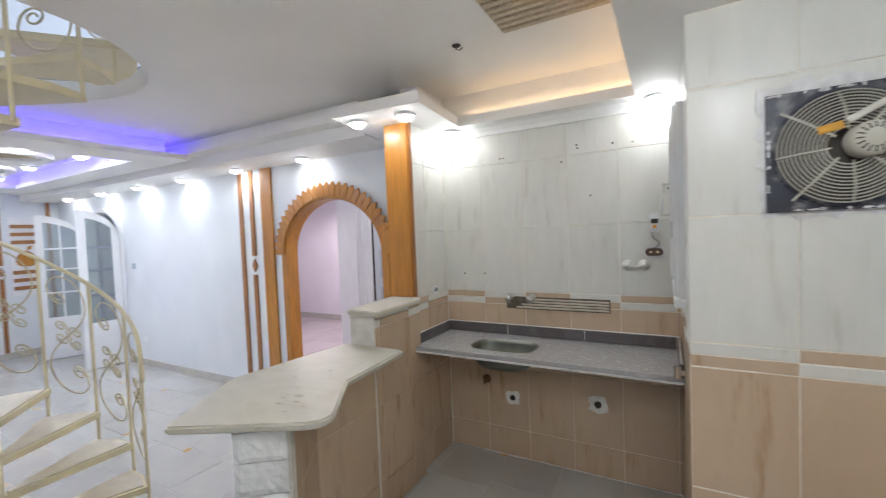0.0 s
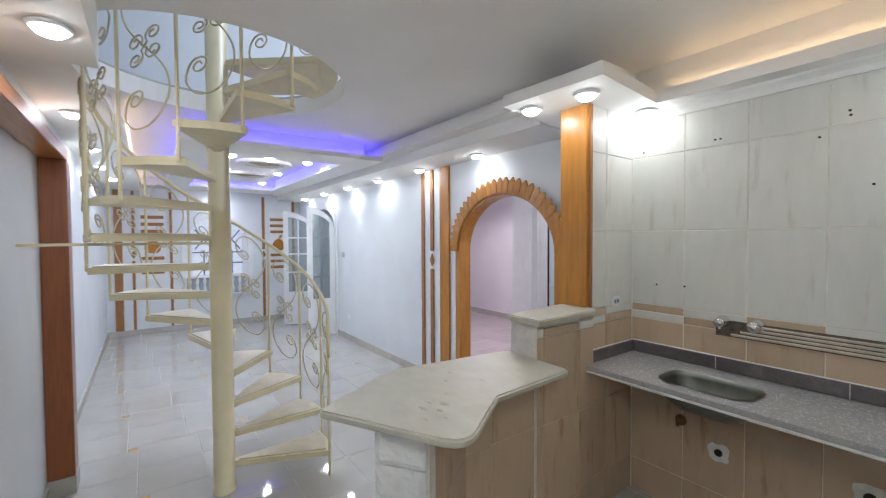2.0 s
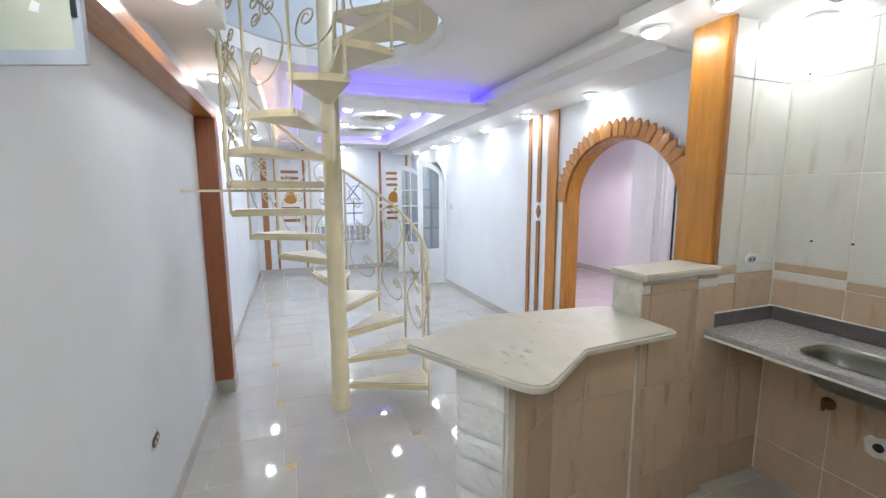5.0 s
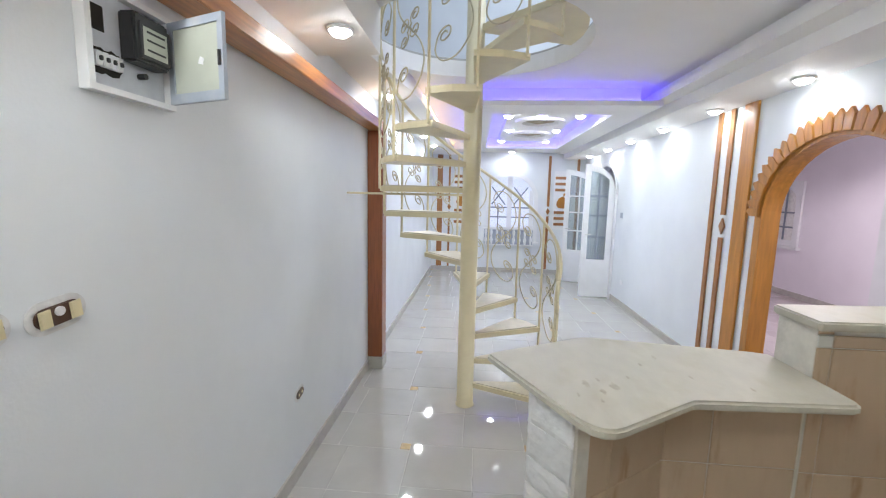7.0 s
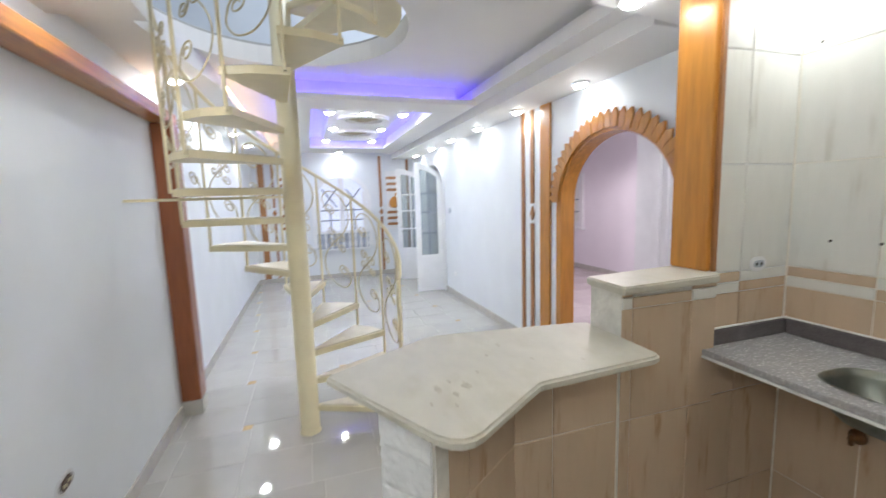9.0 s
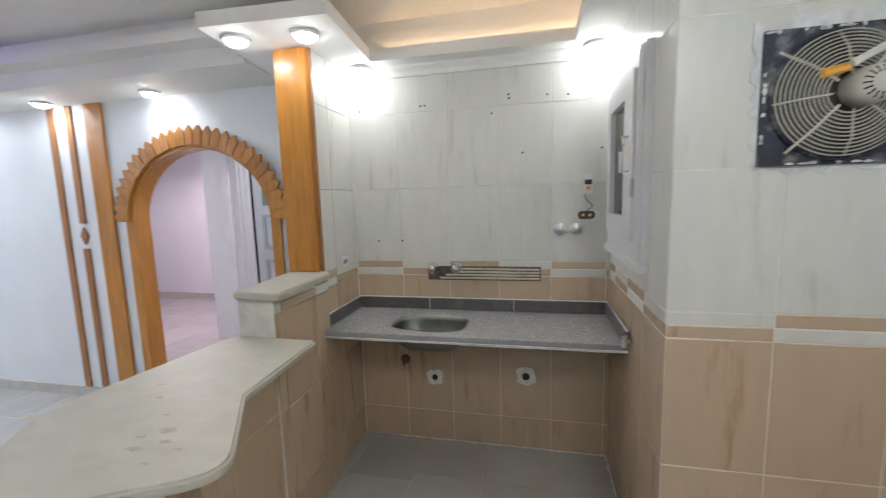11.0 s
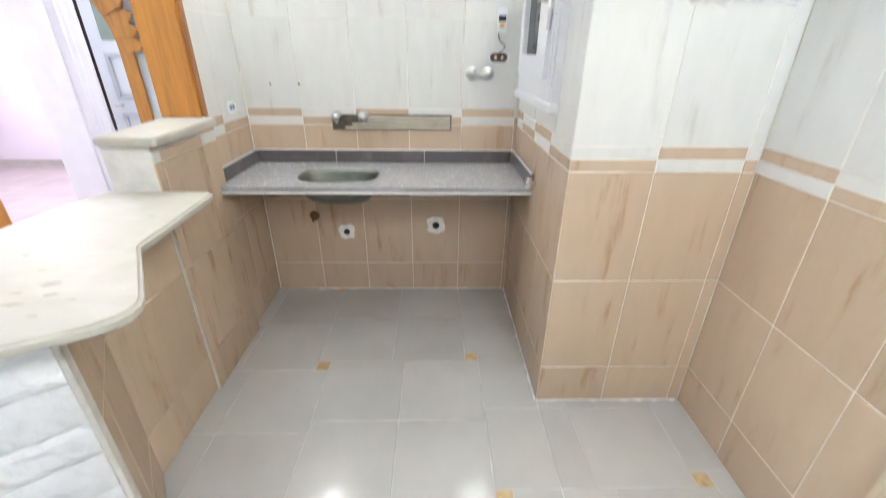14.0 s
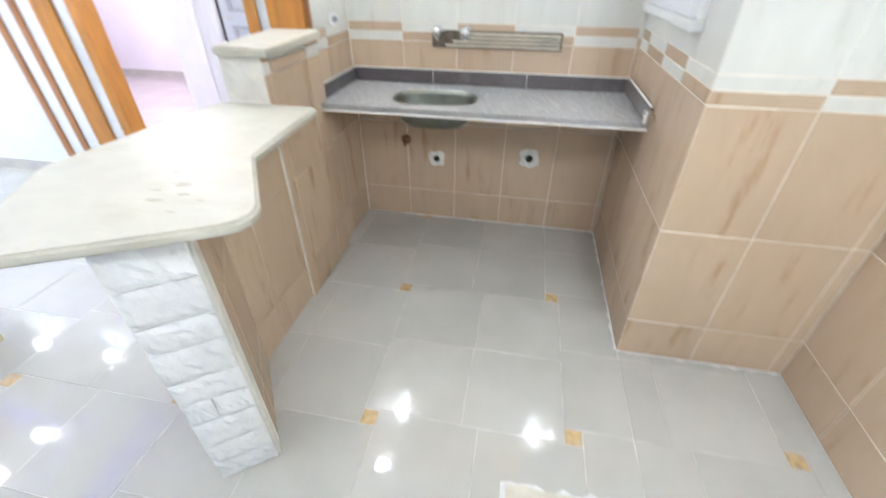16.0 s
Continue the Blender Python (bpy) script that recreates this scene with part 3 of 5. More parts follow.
# the lamps at (0.5, 0.5) and (-0.55, 0.08) are unseen, added as kitchen fill
LAMPS = [(-1.22, 2.28, ZS, 0.06), (-1.56, 2.24, ZS, 0.06), (-1.91, 0.155, ZS, 0.3), (-1.19, 2.83, ZS, 0.11), (0.13, 2.83, ZS, 0.11), (0.5, 0.5, ZS, 1.6), (-0.55, 0.08, ZS, 0.8),
         (-2.75, 2.86, 2.36, 0.36), (-3.72, 2.86, 2.36, 0.36), (-4.7, 2.86, 2.36, 0.36), (-5.68, 2.86, 2.36, 0.36), (-6.66, 2.86, 2.36, 0.36), (-7.7, 2.86, 2.36, 0.36),
         (-3.45, 0.05, 2.42, 0.85), (-4.7, 0.05, 2.42, 0.85), (-5.8, 0.05, 2.42, 0.85), (-6.9, 0.08, 2.42, 0.85), (-8.25, 1.5, ZC - 0.12, 0.8), (-8.25, 2.7, ZC - 0.12, 0.35),
         (-4.72, 1.16, 2.5, 0.75), (-4.72, 1.54, 2.5, 0.75), (-4.72, 1.96, 2.5, 0.75), (-5.72, 1.25, 2.5, 0.75), (-5.72, 1.88, 2.5, 0.75), (-6.83, 1.2, 2.5, 0.75), (-6.83, 1.92, 2.5, 0.75)]
for k, (x, y, z, p) in enumerate(LAMPS):
    if k == 0:
        proto.location = (x, y, z)
    else:
        copy_thing(proto, pose(x, y, z))
    lamp_light(x, y, z - 0.048, LAMP_W * p, HALL_COL if x < -2 else LAMP_COL, globe=k in (0, 1, 3, 4, 5, 6))
structure("ceiling_band_far", box(XF, XF + 0.5, 0.36, 2.42, ZC - 0.12, ZC), CEIL, "dropped plaster band over the far wall", "ceiling")

# wooden portal on the meter wall
portal = thing("wooden_portal", (-3.4, 0, 0.1), "red-brown wooden post and long beam on the white wall", "portal")
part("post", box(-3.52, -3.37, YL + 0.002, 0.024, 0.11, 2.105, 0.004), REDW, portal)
part("beam", box(-3.52, XE - 0.9, YL + 0.002, 0.018, 2.11, 2.185, 0.004), REDW_LIT, portal)
part("plinth", box(-3.525, -3.365, YL + 0.002, 0.03, 0.0, 0.108), BASE, portal, "greige stone plinth")

# upper floor seen through the round opening
structure("wall_stair_well", prism(circle(HR + 0.16, 48, HX, HY), ZC + 0.12, ZC + 0.13, holes=(hole,)), CEIL, "edge of the round stair opening", "ceiling")
UX0, UX1, UY0, UY1, UZ = -5.0, -0.8, -1.2, 3.2, 5.2
structure("wall_upper_far", box(UX0 - 0.1, UX0, UY0, UY1, ZC + 0.12, UZ), WHITE, "white upper storey wall", "wall")
structure("wall_upper_near", box(UX1, UX1 + 0.1, UY0, UY1, ZC + 0.12, UZ), WHITE, "white upper storey wall", "wall")
structure("wall_upper_left", box(UX0, UX1, UY0 - 0.1, UY0, ZC + 0.12, UZ), WHITE, "white upper storey wall", "wall")
structure("wall_upper_right", box(UX0, UX1, UY1, UY1 + 0.1, ZC + 0.12, UZ), WHITE, "white upper storey wall", "wall")
structure("floor_upper", prism([(UX0 - 0.1, UY0 - 0.1), (UX1 + 0.1, UY0 - 0.1), (UX1 + 0.1, UY1 + 0.1), (UX0 - 0.1, UY1 + 0.1)], ZC + 0.132, ZC + 0.15, holes=(circle(HR + 0.01, 48, HX, HY),)), FLOOR, "upper storey floor around the stair opening", "floor")
# unseen roof opening and area light, added to give the stairwell its bluish light
structure("ceiling_upper", prism([(UX0, UY0), (UX1, UY0), (UX1, UY1), (UX0, UY1)], UZ, UZ + 0.1, holes=([(-3.4, 1.6), (-2.2, 1.6), (-2.2, 2.6), (-3.4, 2.6)],)), CEIL, "unseen upper storey ceiling with an added roof opening", "ceiling")
fill_panel_light(look((-2.8, 2.1, UZ - 0.02), (-2.8, 2.1, 0)), 1.2, 1.0, 40, (0.72, 0.84, 1.0))

# lavender room behind the arch
structure("floor_lavender", box(-8.1, -0.9, YR + 0.10, 6.4, -0.12, -0.002), PATTERN, "greyish pink floor of the lavender room", "floor")
structure("ceiling_lavender", box(-8.1, -0.9, YR + 0.10, 6.4, ZC, ZC + 0.1), CEIL, "white ceiling of the lavender room", "ceiling")
structure("wall_lavender_back", box(-8.1, -3.8, 6.2, 6.4, 0, ZC), PINK, "lavender painted back wall", "wall")
structure("wall_lavender_left", box(-8.1, -7.9, YR + 0.10, 6.2, 0, ZC), PINK, "lavender painted side wall", "wall")
structure("wall_lavender_door", box(-3.86, -0.9, 4.45, 4.65, 0, ZC), GLOSSW, "white wall with a panelled door", "wall")
structure("wall_lavender_return", box(-3.86, -3.7, 4.65, 6.2, 0, ZC), PINK, "lavender painted return wall", "wall")
structure("wall_lavender_right", box(-1.1, -0.9, YR + 0.10, 4.45, 0, ZC), PINK, "lavender painted wall", "wall")
# two unseen fill lights, added to brighten the room; they have no fixture
lamp_light(-4.6, 4.6, 2.35, 60, (1.0, 0.93, 1.0), 0.1)
lamp_light(-2.2, 3.8, 2.35, 22, (0.95, 0.95, 1.0), 0.1)

# balcony behind the double door
structure("wall_balcony", box(-8.4, -5.6, YR + 1.1, YR + 1.2, 0, ZC), WHITE, "white balcony wall", "wall")
structure("wall_balcony_side", box(-5.9, -5.8, YR + 0.10, YR + 1.1, 0, ZC), WHITE, "white balcony side wall", "wall")
structure("wall_balcony_end", box(-8.4, -8.3, YR + 0.10, YR + 1.1, 0, ZC), WHITE, "white balcony end wall", "wall")

# ---- spiral stair ----
STEP, RISE, R_T, HALF = 24.5, 0.181, 0.64, 14.5
stair = thing("spiral_staircase", (HX, HY, 0), "cream enamelled steel spiral staircase with scrolled railing", "staircase")
part("pole", lathe([(0.0, 0.0), (0.07, 0.0), (0.07, 0.004), (0.062, 0.006), (0.062, 4.1), (0.0, 4.1)], 28, Matrix.Translation((HX, HY, 0))), CREAM, stair, "thick cream steel pole", True)


def polar(r, deg, z):
    a = radians(deg)
    return (HX + r * math.cos(a), HY + r * math.sin(a), z)


NT = 15
for i in range(NT):
    az, z = 350 - (11 - i) * STEP, RISE * (i + 1)
    pts = [polar(0.058, az - 16, 0)[:2], polar(R_T, az - HALF, 0)[:2], polar(R_T * 1.01, az, 0)[:2], polar(R_T, az + HALF, 0)[:2], polar(0.058, az + 16, 0)[:2]]
    inner_pts = [polar(0.085, az - 9, 0)[:2], polar(R_T - 0.018, az - HALF + 1.8, 0)[:2], polar(R_T * 1.01 - 0.018, az, 0)[:2], polar(R_T - 0.018, az + HALF - 1.8, 0)[:2], polar(0.085, az + 9, 0)[:2]]
    tread = part("tread", prism(pts, z - 0.036, z), CREAM, stair)
    part("tread_slab", prism(inner_pts, z + 0.0005, z + 0.008), TREADM, tread, "worn pale marble tread slab")

land = [polar(0.058, 52 + 6 * k, 0)[:2] for k in range(9)][::-1]
landing = part("landing", prism([polar(R_T + 0.09, 50 + 5 * k, 0)[:2] for k in range(13)] + land, ZC + 0.075, ZC + 0.115), CREAM, stair, "cream steel top landing")
RAIL_H = 0.84


def rail_z(deg):
    return RISE * ((deg - (350 - 11 * STEP)) / STEP + 1.5) + RAIL_H


az0 = 350 - 11 * STEP
for i in range(NT):
    az, z = az0 + i * STEP - STEP / 2, RISE * (i + 1)
    foot = 0.0 if i == 0 else z - RISE - 0.02
    part("baluster", tube([polar(R_T + 0.006, az, foot), polar(R_T + 0.006, az, rail_z(az))], 0.0095, 6), CREAM, stair)


def spiral(cx, cy, r0, r1, a0, a1, n=22):
    return [(cx + (r0 + (r1 - r0) * k / n) * math.cos(a0 + (a1 - a0) * k / n), cy + (r0 + (r1 - r0) * k / n) * math.sin(a0 + (a1 - a0) * k / n)) for k in range(n + 1)]


def scroll_lines(flip):
    w = 2 * R_T * math.sin(radians(STEP / 2))
    cx, cy = w / 2, 0.44
    low = spiral(cx - 0.045, 0.215, 0.012, 0.044, 0.0, 3.0 * math.pi)[:-1]
    low += [(v.x, v.y) for v in smooth_path([(cx - 0.090, 0.22, 0), (cx - 0.098, 0.16, 0), (cx - 0.055, 0.085, 0), (cx + 0.02, 0.06, 0), (cx + 0.085, 0.11, 0), (cx + 0.105, 0.20, 0), (cx + 0.075, 0.31, 0), (cx, cy, 0)], 6)]
    lines = [(low, 0.0048), ([(2 * cx - x, 2 * cy - y) for x, y in low], 0.0048)]
    for sx, sy in ((1, 1), (-1, 1), (1, -1), (-1, -1)):
        end = math.atan2(-sy, -sx)
        sp = spiral(cx + 0.040 * sx, cy + 0.040 * sy, 0.009, 0.036, end - 3.0 * math.pi * sx * sy, end, 20)
        lines.append((sp + [(cx, cy)], 0.0045))
    return [([(x / w if not flip else 1 - x / w, h) for x, h in ln], r) for ln, r in lines]


for i in range(NT - 1):
    az, z = az0 + i * STEP - STEP / 2, RISE * (i + 1)
    bms = []
    for ln, r in scroll_lines(False):
        bms.append(tube([polar(R_T + 0.006, az + u * STEP, z - 0.01 + RISE * u + h * 0.98) for u, h in ln], r, 5))
    part("scroll_panel", join(*bms), IRON, stair, "curled wrought iron scrolls", True)
hr = [polar(R_T + 0.006, d, rail_z(d)) for d in np.arange(az0 - STEP / 2, az0 + (NT - 1) * STEP, 4.0)]
d0 = az0 - STEP / 2
part("handrail", tube(hr, 0.0125, 8), CREAM, stair, "round cream handrail", True)
drop = smooth_path([hr[0], polar(R_T + 0.008, d0 - 3.5, rail_z(d0) - 0.05), polar(R_T + 0.01, d0 - 4.5, rail_z(d0) - 0.14), polar(R_T + 0.01, d0 - 2.5, rail_z(d0) - 0.20), polar(R_T + 0.01, d0 - 0.4, rail_z(d0) - 0.16)], 6)
part("handrail_curl", tube(drop, 0.013, 8), CREAM, stair, "", True)
# flat bar that ties the stair to the wall
part("wall_tie", box(HX - 0.02, HX + 0.025, YL + 0.002, HY - 0.06, 1.57, 1.585), CREAM, stair)

# ---- wooden arch with petals ----
arch = thing("wooden_arch", ((AX0 + AX1) / 2, YR, 0), "honey varnished wooden arch lining with carved petals", "arch")
ac, aa, ab = (AX0 + AX1) / 2, (AX1 - AX0) / 2, ATOP - ASP


def arch_band(off_in, off_out, n=36):
    o = [(ac + (aa + off_out) * math.cos(math.pi * k / n), ASP + (ab + off_out) * math.sin(math.pi * k / n)) for k in range(n + 1)]
    i = [(ac + (aa + off_in) * math.cos(math.pi * k / n), ASP + (ab + off_in) * math.sin(math.pi * k / n)) for k in range(n + 1)]
    return [(AX1 + off_out, 0)] + o + [(AX0 - off_out, 0), (AX0 - off_in, 0)] + i[::-1] + [(AX1 + off_in, 0)]


part("lining", prism(arch_band(-0.022, -0.001), -YR - 0.105, -YR + 0.012, XZ), HONEY, arch)
part("casing", prism(arch_band(-0.022, 0.05), -YR + 0.013, -YR + 0.032, XZ), HONEY, arch)
NP = 29
for k in range(NP):
    t = math.pi * (k + 0.5) / NP
    cx, cz = ac + (aa + 0.03) * math.cos(t), ASP + (ab + 0.03) * math.sin(t)
    nx, nz = math.cos(t) / aa, math.sin(t) / ab
    q = math.hypot(nx, nz)
    nx, nz = nx / q, nz / q
    tx, tz = -nz, nx
    w = 0.0335
    prof = [(-w * 0.93, -0.03), (w * 0.93, -0.03), (w * 1.05, 0.066), (w * 0.12, 0.106), (-w * 0.12, 0.106), (-w * 1.05, 0.066)]
    ring2 = [(cx + tx * a + nx * b, cz + tz * a + nz * b) for a, b in prof]
    part("petal", prism(ring2, -YR + 0.033, -YR + 0.052 + 0.004 * (k % 2), XZ, bev=0.004), HONEY, arch)

# trims on the white walls
board = thing("wall_board", (-3.38, YR, 0.1), "honey varnished vertical wooden board on white wall", "board")
part("panel", box(-3.51, -3.345, YR - 0.022, YR - 0.002, 0.09, 2.358, 0.003), HONEY, board)


def stripe(x0, x1, y0, y1, z0, z1, along="x", mid=None):
    """Narrow wooden wall strip, with a small diamond where mid is given."""
    t = thing("wall_strip", ((x0 + x1) / 2, (y0 + y1) / 2, z0), "narrow brown wooden strip on white wall", "wall strip", "wall strips")
    if mid is None:
        part("batten", box(x0, x1, y0, y1, z0, z1, 0.002), STRIPE, t)
    else:
        part("batten", box(x0, x1, y0, y1, z0, mid - 0.1, 0.002), STRIPE, t)
        part("batten", box(x0, x1, y0, y1, mid + 0.1, z1, 0.002), STRIPE, t)
        d = [(0, -0.07), (0.04, 0), (0, 0.07), (-0.04, 0)]
        if along == "x":
            part("diamond", prism([((x0 + x1) / 2 + a, mid + b) for a, b in d], -y1, -y0, XZ), STRIPE, t)
        else:
            part("diamond", prism([((y0 + y1) / 2 + a, mid + b) for a, b in d], x0, x1, YZ), STRIPE, t)


stripe(-3.70, -3.64, YR - 0.016, YR - 0.002, 0.09, 2.358, "x", 1.36)
stripe(-3.88, -3.82, YR - 0.016, YR - 0.002, 0.09, 2.358)
stripe(-3.66, -3.62, YL + 0.002, YL + 0.02, 0.09, 2.2)
stripe(-3.80, -3.76, YL + 0.002, YL + 0.02, 0.09, 2.2)
for y0, y1, mid in [(0.0, 0.11, None), (0.235, 0.275, 1.35), (0.76, 0.80, None), (2.27, 2.32, 1.3), (2.84, 2.89, None)]:
    stripe(XF + 0.002, XF + 0.02, y0, y1, 0.09, 2.42, "y", mid)


def bar_panel(y0, y1):
    """White wall panel with brown bars and one rounded brown emblem."""
    t = thing("wall_panel", (XF, (y0 + y1) / 2, 1.0), "brown wooden bars and rounded emblem on wall", "wall panel", "wall panels")
    part("backing", box(XF + 0.002, XF + 0.012, y0 - 0.02, y1 + 0.02, 0.93, 2.12), GLOSSW, t)
    for z in (1.98, 1.86, 1.74, 1.28, 1.16, 1.04):
        part("bar", box(XF + 0.013, XF + 0.035, y0, y1, z - 0.025, z + 0.03, 0.003), STRIPE, t)
    yc = (y0 + y1) / 2
    ring3 = [(yc + 0.115 * math.cos(a) * (1 - 0.1 * math.sin(a)), 1.49 + 0.12 * math.sin(a) - 0.02 * abs(math.cos(a))) for a in [2 * math.pi * k / 24 for k in range(24)]]
    part("emblem", prism(ring3, XF + 0.013, XF + 0.035, YZ, bev=0.004), HONEY, t, "rounded honey wood emblem")
    part("emblem_leaf", prism([(yc + 0.01, 1.61), (yc + 0.06, 1.635), (yc + 0.07, 1.69), (yc + 0.02, 1.67)], XF + 0.013, XF + 0.033, YZ), HONEY, t)


bar_panel(0.36, 0.68)
bar_panel(2.42, 2.73)

# arched window in the far wall
win = thing("window_1", (XF, 1.51, WZ0), "white arched window with muntins and scrolled railing", "window")
tagged(win, kind="structure")
ro, ri = arch_ring(WY0 - 0.05, WY1 + 0.05, WZ0 - 0.06, WSP, 2.10), arch_ring(WY0 + 0.04, WY1 - 0.04, WZ0 + 0.05, WSP, 2.0)
part("window_frame", prism(ro, XF + 0.002, XF + 0.04, YZ, holes=(ri,)), GLOSSW, win)
part("center_stile", box(XF - 0.06, XF - 0.02, 1.46, 1.56, WZ0 + 0.05, 2.0), GLOSSW, win)
part("left_stile", box(XF - 0.06, XF - 0.02, 1.02, 1.10, WZ0 + 0.05, 1.72), GLOSSW, win)
part("right_stile", box(XF - 0.06, XF - 0.02, 1.92, 2.0, WZ0 + 0.05, 1.72), GLOSSW, win)
part("bottom_rail", box(XF - 0.058, XF - 0.018, 1.1, 1.92, WZ0 + 0.05, 0.95), GLOSSW, win)
for a, b in ((1.10, 1.46), (1.56, 1.92)):
    c = (a + b) / 2
    for z in (1.16, 1.36):
        part("muntin", box(XF - 0.05, XF - 0.03, a, b, z - 0.012, z + 0.012), MUNT, win)
    part("muntin", box(XF - 0.05, XF - 0.03, c - 0.012, c + 0.012, 0.95, 1.40), MUNT, win)
    part("muntin", tube([(XF - 0.04, c - 0.14, 1.42), (XF - 0.04, c + 0.14, 1.78)], 0.013, 6), MUNT, win)
    part("muntin", tube([(XF - 0.04, c + 0.14, 1.42), (XF - 0.04, c - 0.14, 1.78)], 0.013, 6), MUNT, win)
pane = part("pane", box(XF - 0.075, XF - 0.068, WY0 + 0.03, WY1 - 0.03, WZ0 + 0.03, 2.0), PANE, win)
pane.visible_shadow = False
part("window_sill", box(XF + 0.002, XF + 0.07, WY0 - 0.09, WY1 + 0.09, WZ0 - 0.1, WZ0 - 0.062), GLOSSW, win)
structure("backdrop_window", box(XF - 0.9, XF - 0.88, -0.5, 3.5, 0, 3.0), DAY, "pale daylight beyond the arched window", "backdrop")
rail = thing("window_railing", (XF + 0.09, 1.5, 0.57), "white scrolled iron railing before the window", "railing")
part("back_panel", box(XF + 0.072, XF + 0.076, 1.0, 2.0, 0.60, 0.905), RAILBACK, rail, "blue-grey panel behind the balusters")
for k in range(9):
    y = 1.04 + k * 0.115
    part("baluster", lathe([(0.0, 0.0), (0.016, 0.0), (0.034, 0.09), (0.016, 0.17), (0.03, 0.25), (0.018, 0.305), (0.0, 0.305)], 10, Matrix.Translation((XF + 0.09, y, 0.60))), GLOSSW, rail, "", True)
part("top_rail", box(XF + 0.041, XF + 0.13, 0.98, 2.02, 0.905, 0.935, 0.004), GLOSSW, rail)
part("bottom_rail", box(XF + 0.001, XF + 0.13, 0.98, 2.02, 0.57, 0.60, 0.004), GLOSSW, rail)

# balcony double door, both leaves open into the hall
dcase = thing("door_1", ((DX0 + DX1) / 2, YR, 0), "white arched double door, open into the hall", "door")
tagged(dcase, kind="structure")
dc, da = (DX0 + DX1) / 2, (DX1 - DX0) / 2
do = [(DX1 + 0.06, 0)] + [(dc + (da + 0.06) * math.cos(math.pi * k / 20), 1.75 + 0.43 * math.sin(math.pi * k / 20)) for k in range(21)] + [(DX0 - 0.06, 0), (DX0, 0)] + [(dc + da * math.cos(math.pi * (20 - k) / 20), 1.75 + 0.37 * math.sin(math.pi * (20 - k) / 20)) for k in range(21)] + [(DX1, 0)]
part("door_frame", prism(do, -YR + 0.003, -YR + 0.035, XZ), GLOSSW, dcase)


def moved(bm, m):
    bm.transform(m)
    return bm


def leaf(hx, hy, turn, flip, bars, W=0.52):
    """A glazed door leaf hung at (hx, hy), with a curved top that rises to its meeting edge."""
    T = 0.036
    m = Matrix.Translation((hx, hy, 0)) @ Matrix.Rotation(radians(turn), 4, "Z")
    s = -1 if flip else 1
    n = 10
    def top(u, d=0.0):
        return 1.74 + (0.37 - d) * math.sin(math.acos(max(0.0, 1 - u))) if u < 1 else 2.11 - d
    outl = [(0, 0.015), (W, 0.015)] + [(W * (1 - k / n), top(1 - k / n)) for k in range(n + 1)]
    gl = [(0.085, 0.62), (W - 0.085, 0.62)] + [(W - 0.085 - (W - 0.17) * k / n, top(0.84 - 0.62 * k / n) - 0.10) for k in range(n + 1)]
    lf = part("door_leaf", prism(outl, -T / 2, T / 2, m @ XZ, holes=(gl,)), GLOSSW, dcase)
    pn = part("pane", prism(gl, -0.004, 0.004, m @ XZ), TEAL, lf, "pale green obscured glass")
    for z in (0.98, 1.32, 1.62):
        part("muntin", moved(box(0.085, W - 0.085, -0.013, 0.013, z - 0.012, z + 0.012), m), bars, lf)
    part("muntin", moved(box(W / 2 - 0.011, W / 2 + 0.011, -0.012, 0.012, 0.62, top(0.5) - 0.1), m), bars, lf)
    for sy in (-1, 1):
        part("panel", moved(box(0.10, W - 0.10, sy * T / 2, sy * (T / 2 + 0.008), 0.12, 0.5, 0.004), m), GLOSSW, lf)
        part("handle", moved(tube([(W - 0.05, sy * 0.02, 1.02), (W - 0.05, sy * 0.055, 1.02), (W - 0.13, sy * 0.055, 1.02)], 0.008, 6), m), STEEL, lf, "steel lever handle")


leaf(DX1 + 0.01, YR - 0.04, -92, False, MUNT, 0.45)
leaf(DX0 - 0.01, YR - 0.04, -112, True, GLOSSW)

# lavender room: white casing and a panelled door standing ajar
dd = thing("door_2", (-2.8, 4.45, 0), "white panelled door ajar with green-grey glass", "door")
tagged(dd, kind="structure")
part("casing_left", box(-3.40, -3.235, 4.41, 4.448, 0, 2.12, 0.004), GLOSSW, dd)
for cx in (-3.385, -3.33, -3.262):
    part("casing_moulding", box(cx, cx + 0.018, 4.396, 4.411, 0, 2.118, 0.005), GLOSSW, dd)
part("corner_moulding", box(-3.62, -3.50, 4.43, 4.449, 0, ZC - 0.01, 0.006), GLOSSW, dd)
part("casing_top", box(-3.42, -2.1, 4.408, 4.446, 2.122, 2.24, 0.004), GLOSSW, dd)
# dark strip painted where the door standing ajar leaves a shaded slit
part("gap", box(-3.232, -3.19, 4.418, 4.447, 0, 2.12), DARK, dd)
dl = part("door_leaf", box(-3.188, -2.2, 4.395, 4.435, 0.01, 2.11, 0.003), DOORP, dd)
part("pane", box(-3.07, -2.34, 4.385, 4.394, 1.55, 2.0), DGLASS, dl, "green-grey glass pane")
for z0, z1 in ((0.15, 0.50), (0.60, 0.96), (1.07, 1.45)):
    for x0, x1 in ((-3.085, -2.75), (-2.66, -2.32)):
        part("panel_moulding", prism([(x0, z0), (x1, z0), (x1, z1), (x0, z1)], -4.396, -4.374, XZ, holes=([(x0 + 0.03, z0 + 0.03), (x1 - 0.03, z0 + 0.03), (x1 - 0.03, z1 - 0.03), (x0 + 0.03, z1 - 0.03)],)), DOORD, dl)
        part("panel", box(x0 + 0.05, x1 - 0.05, 4.376, 4.396, z0 + 0.05, z1 - 0.05, 0.012), DOORP, dl)
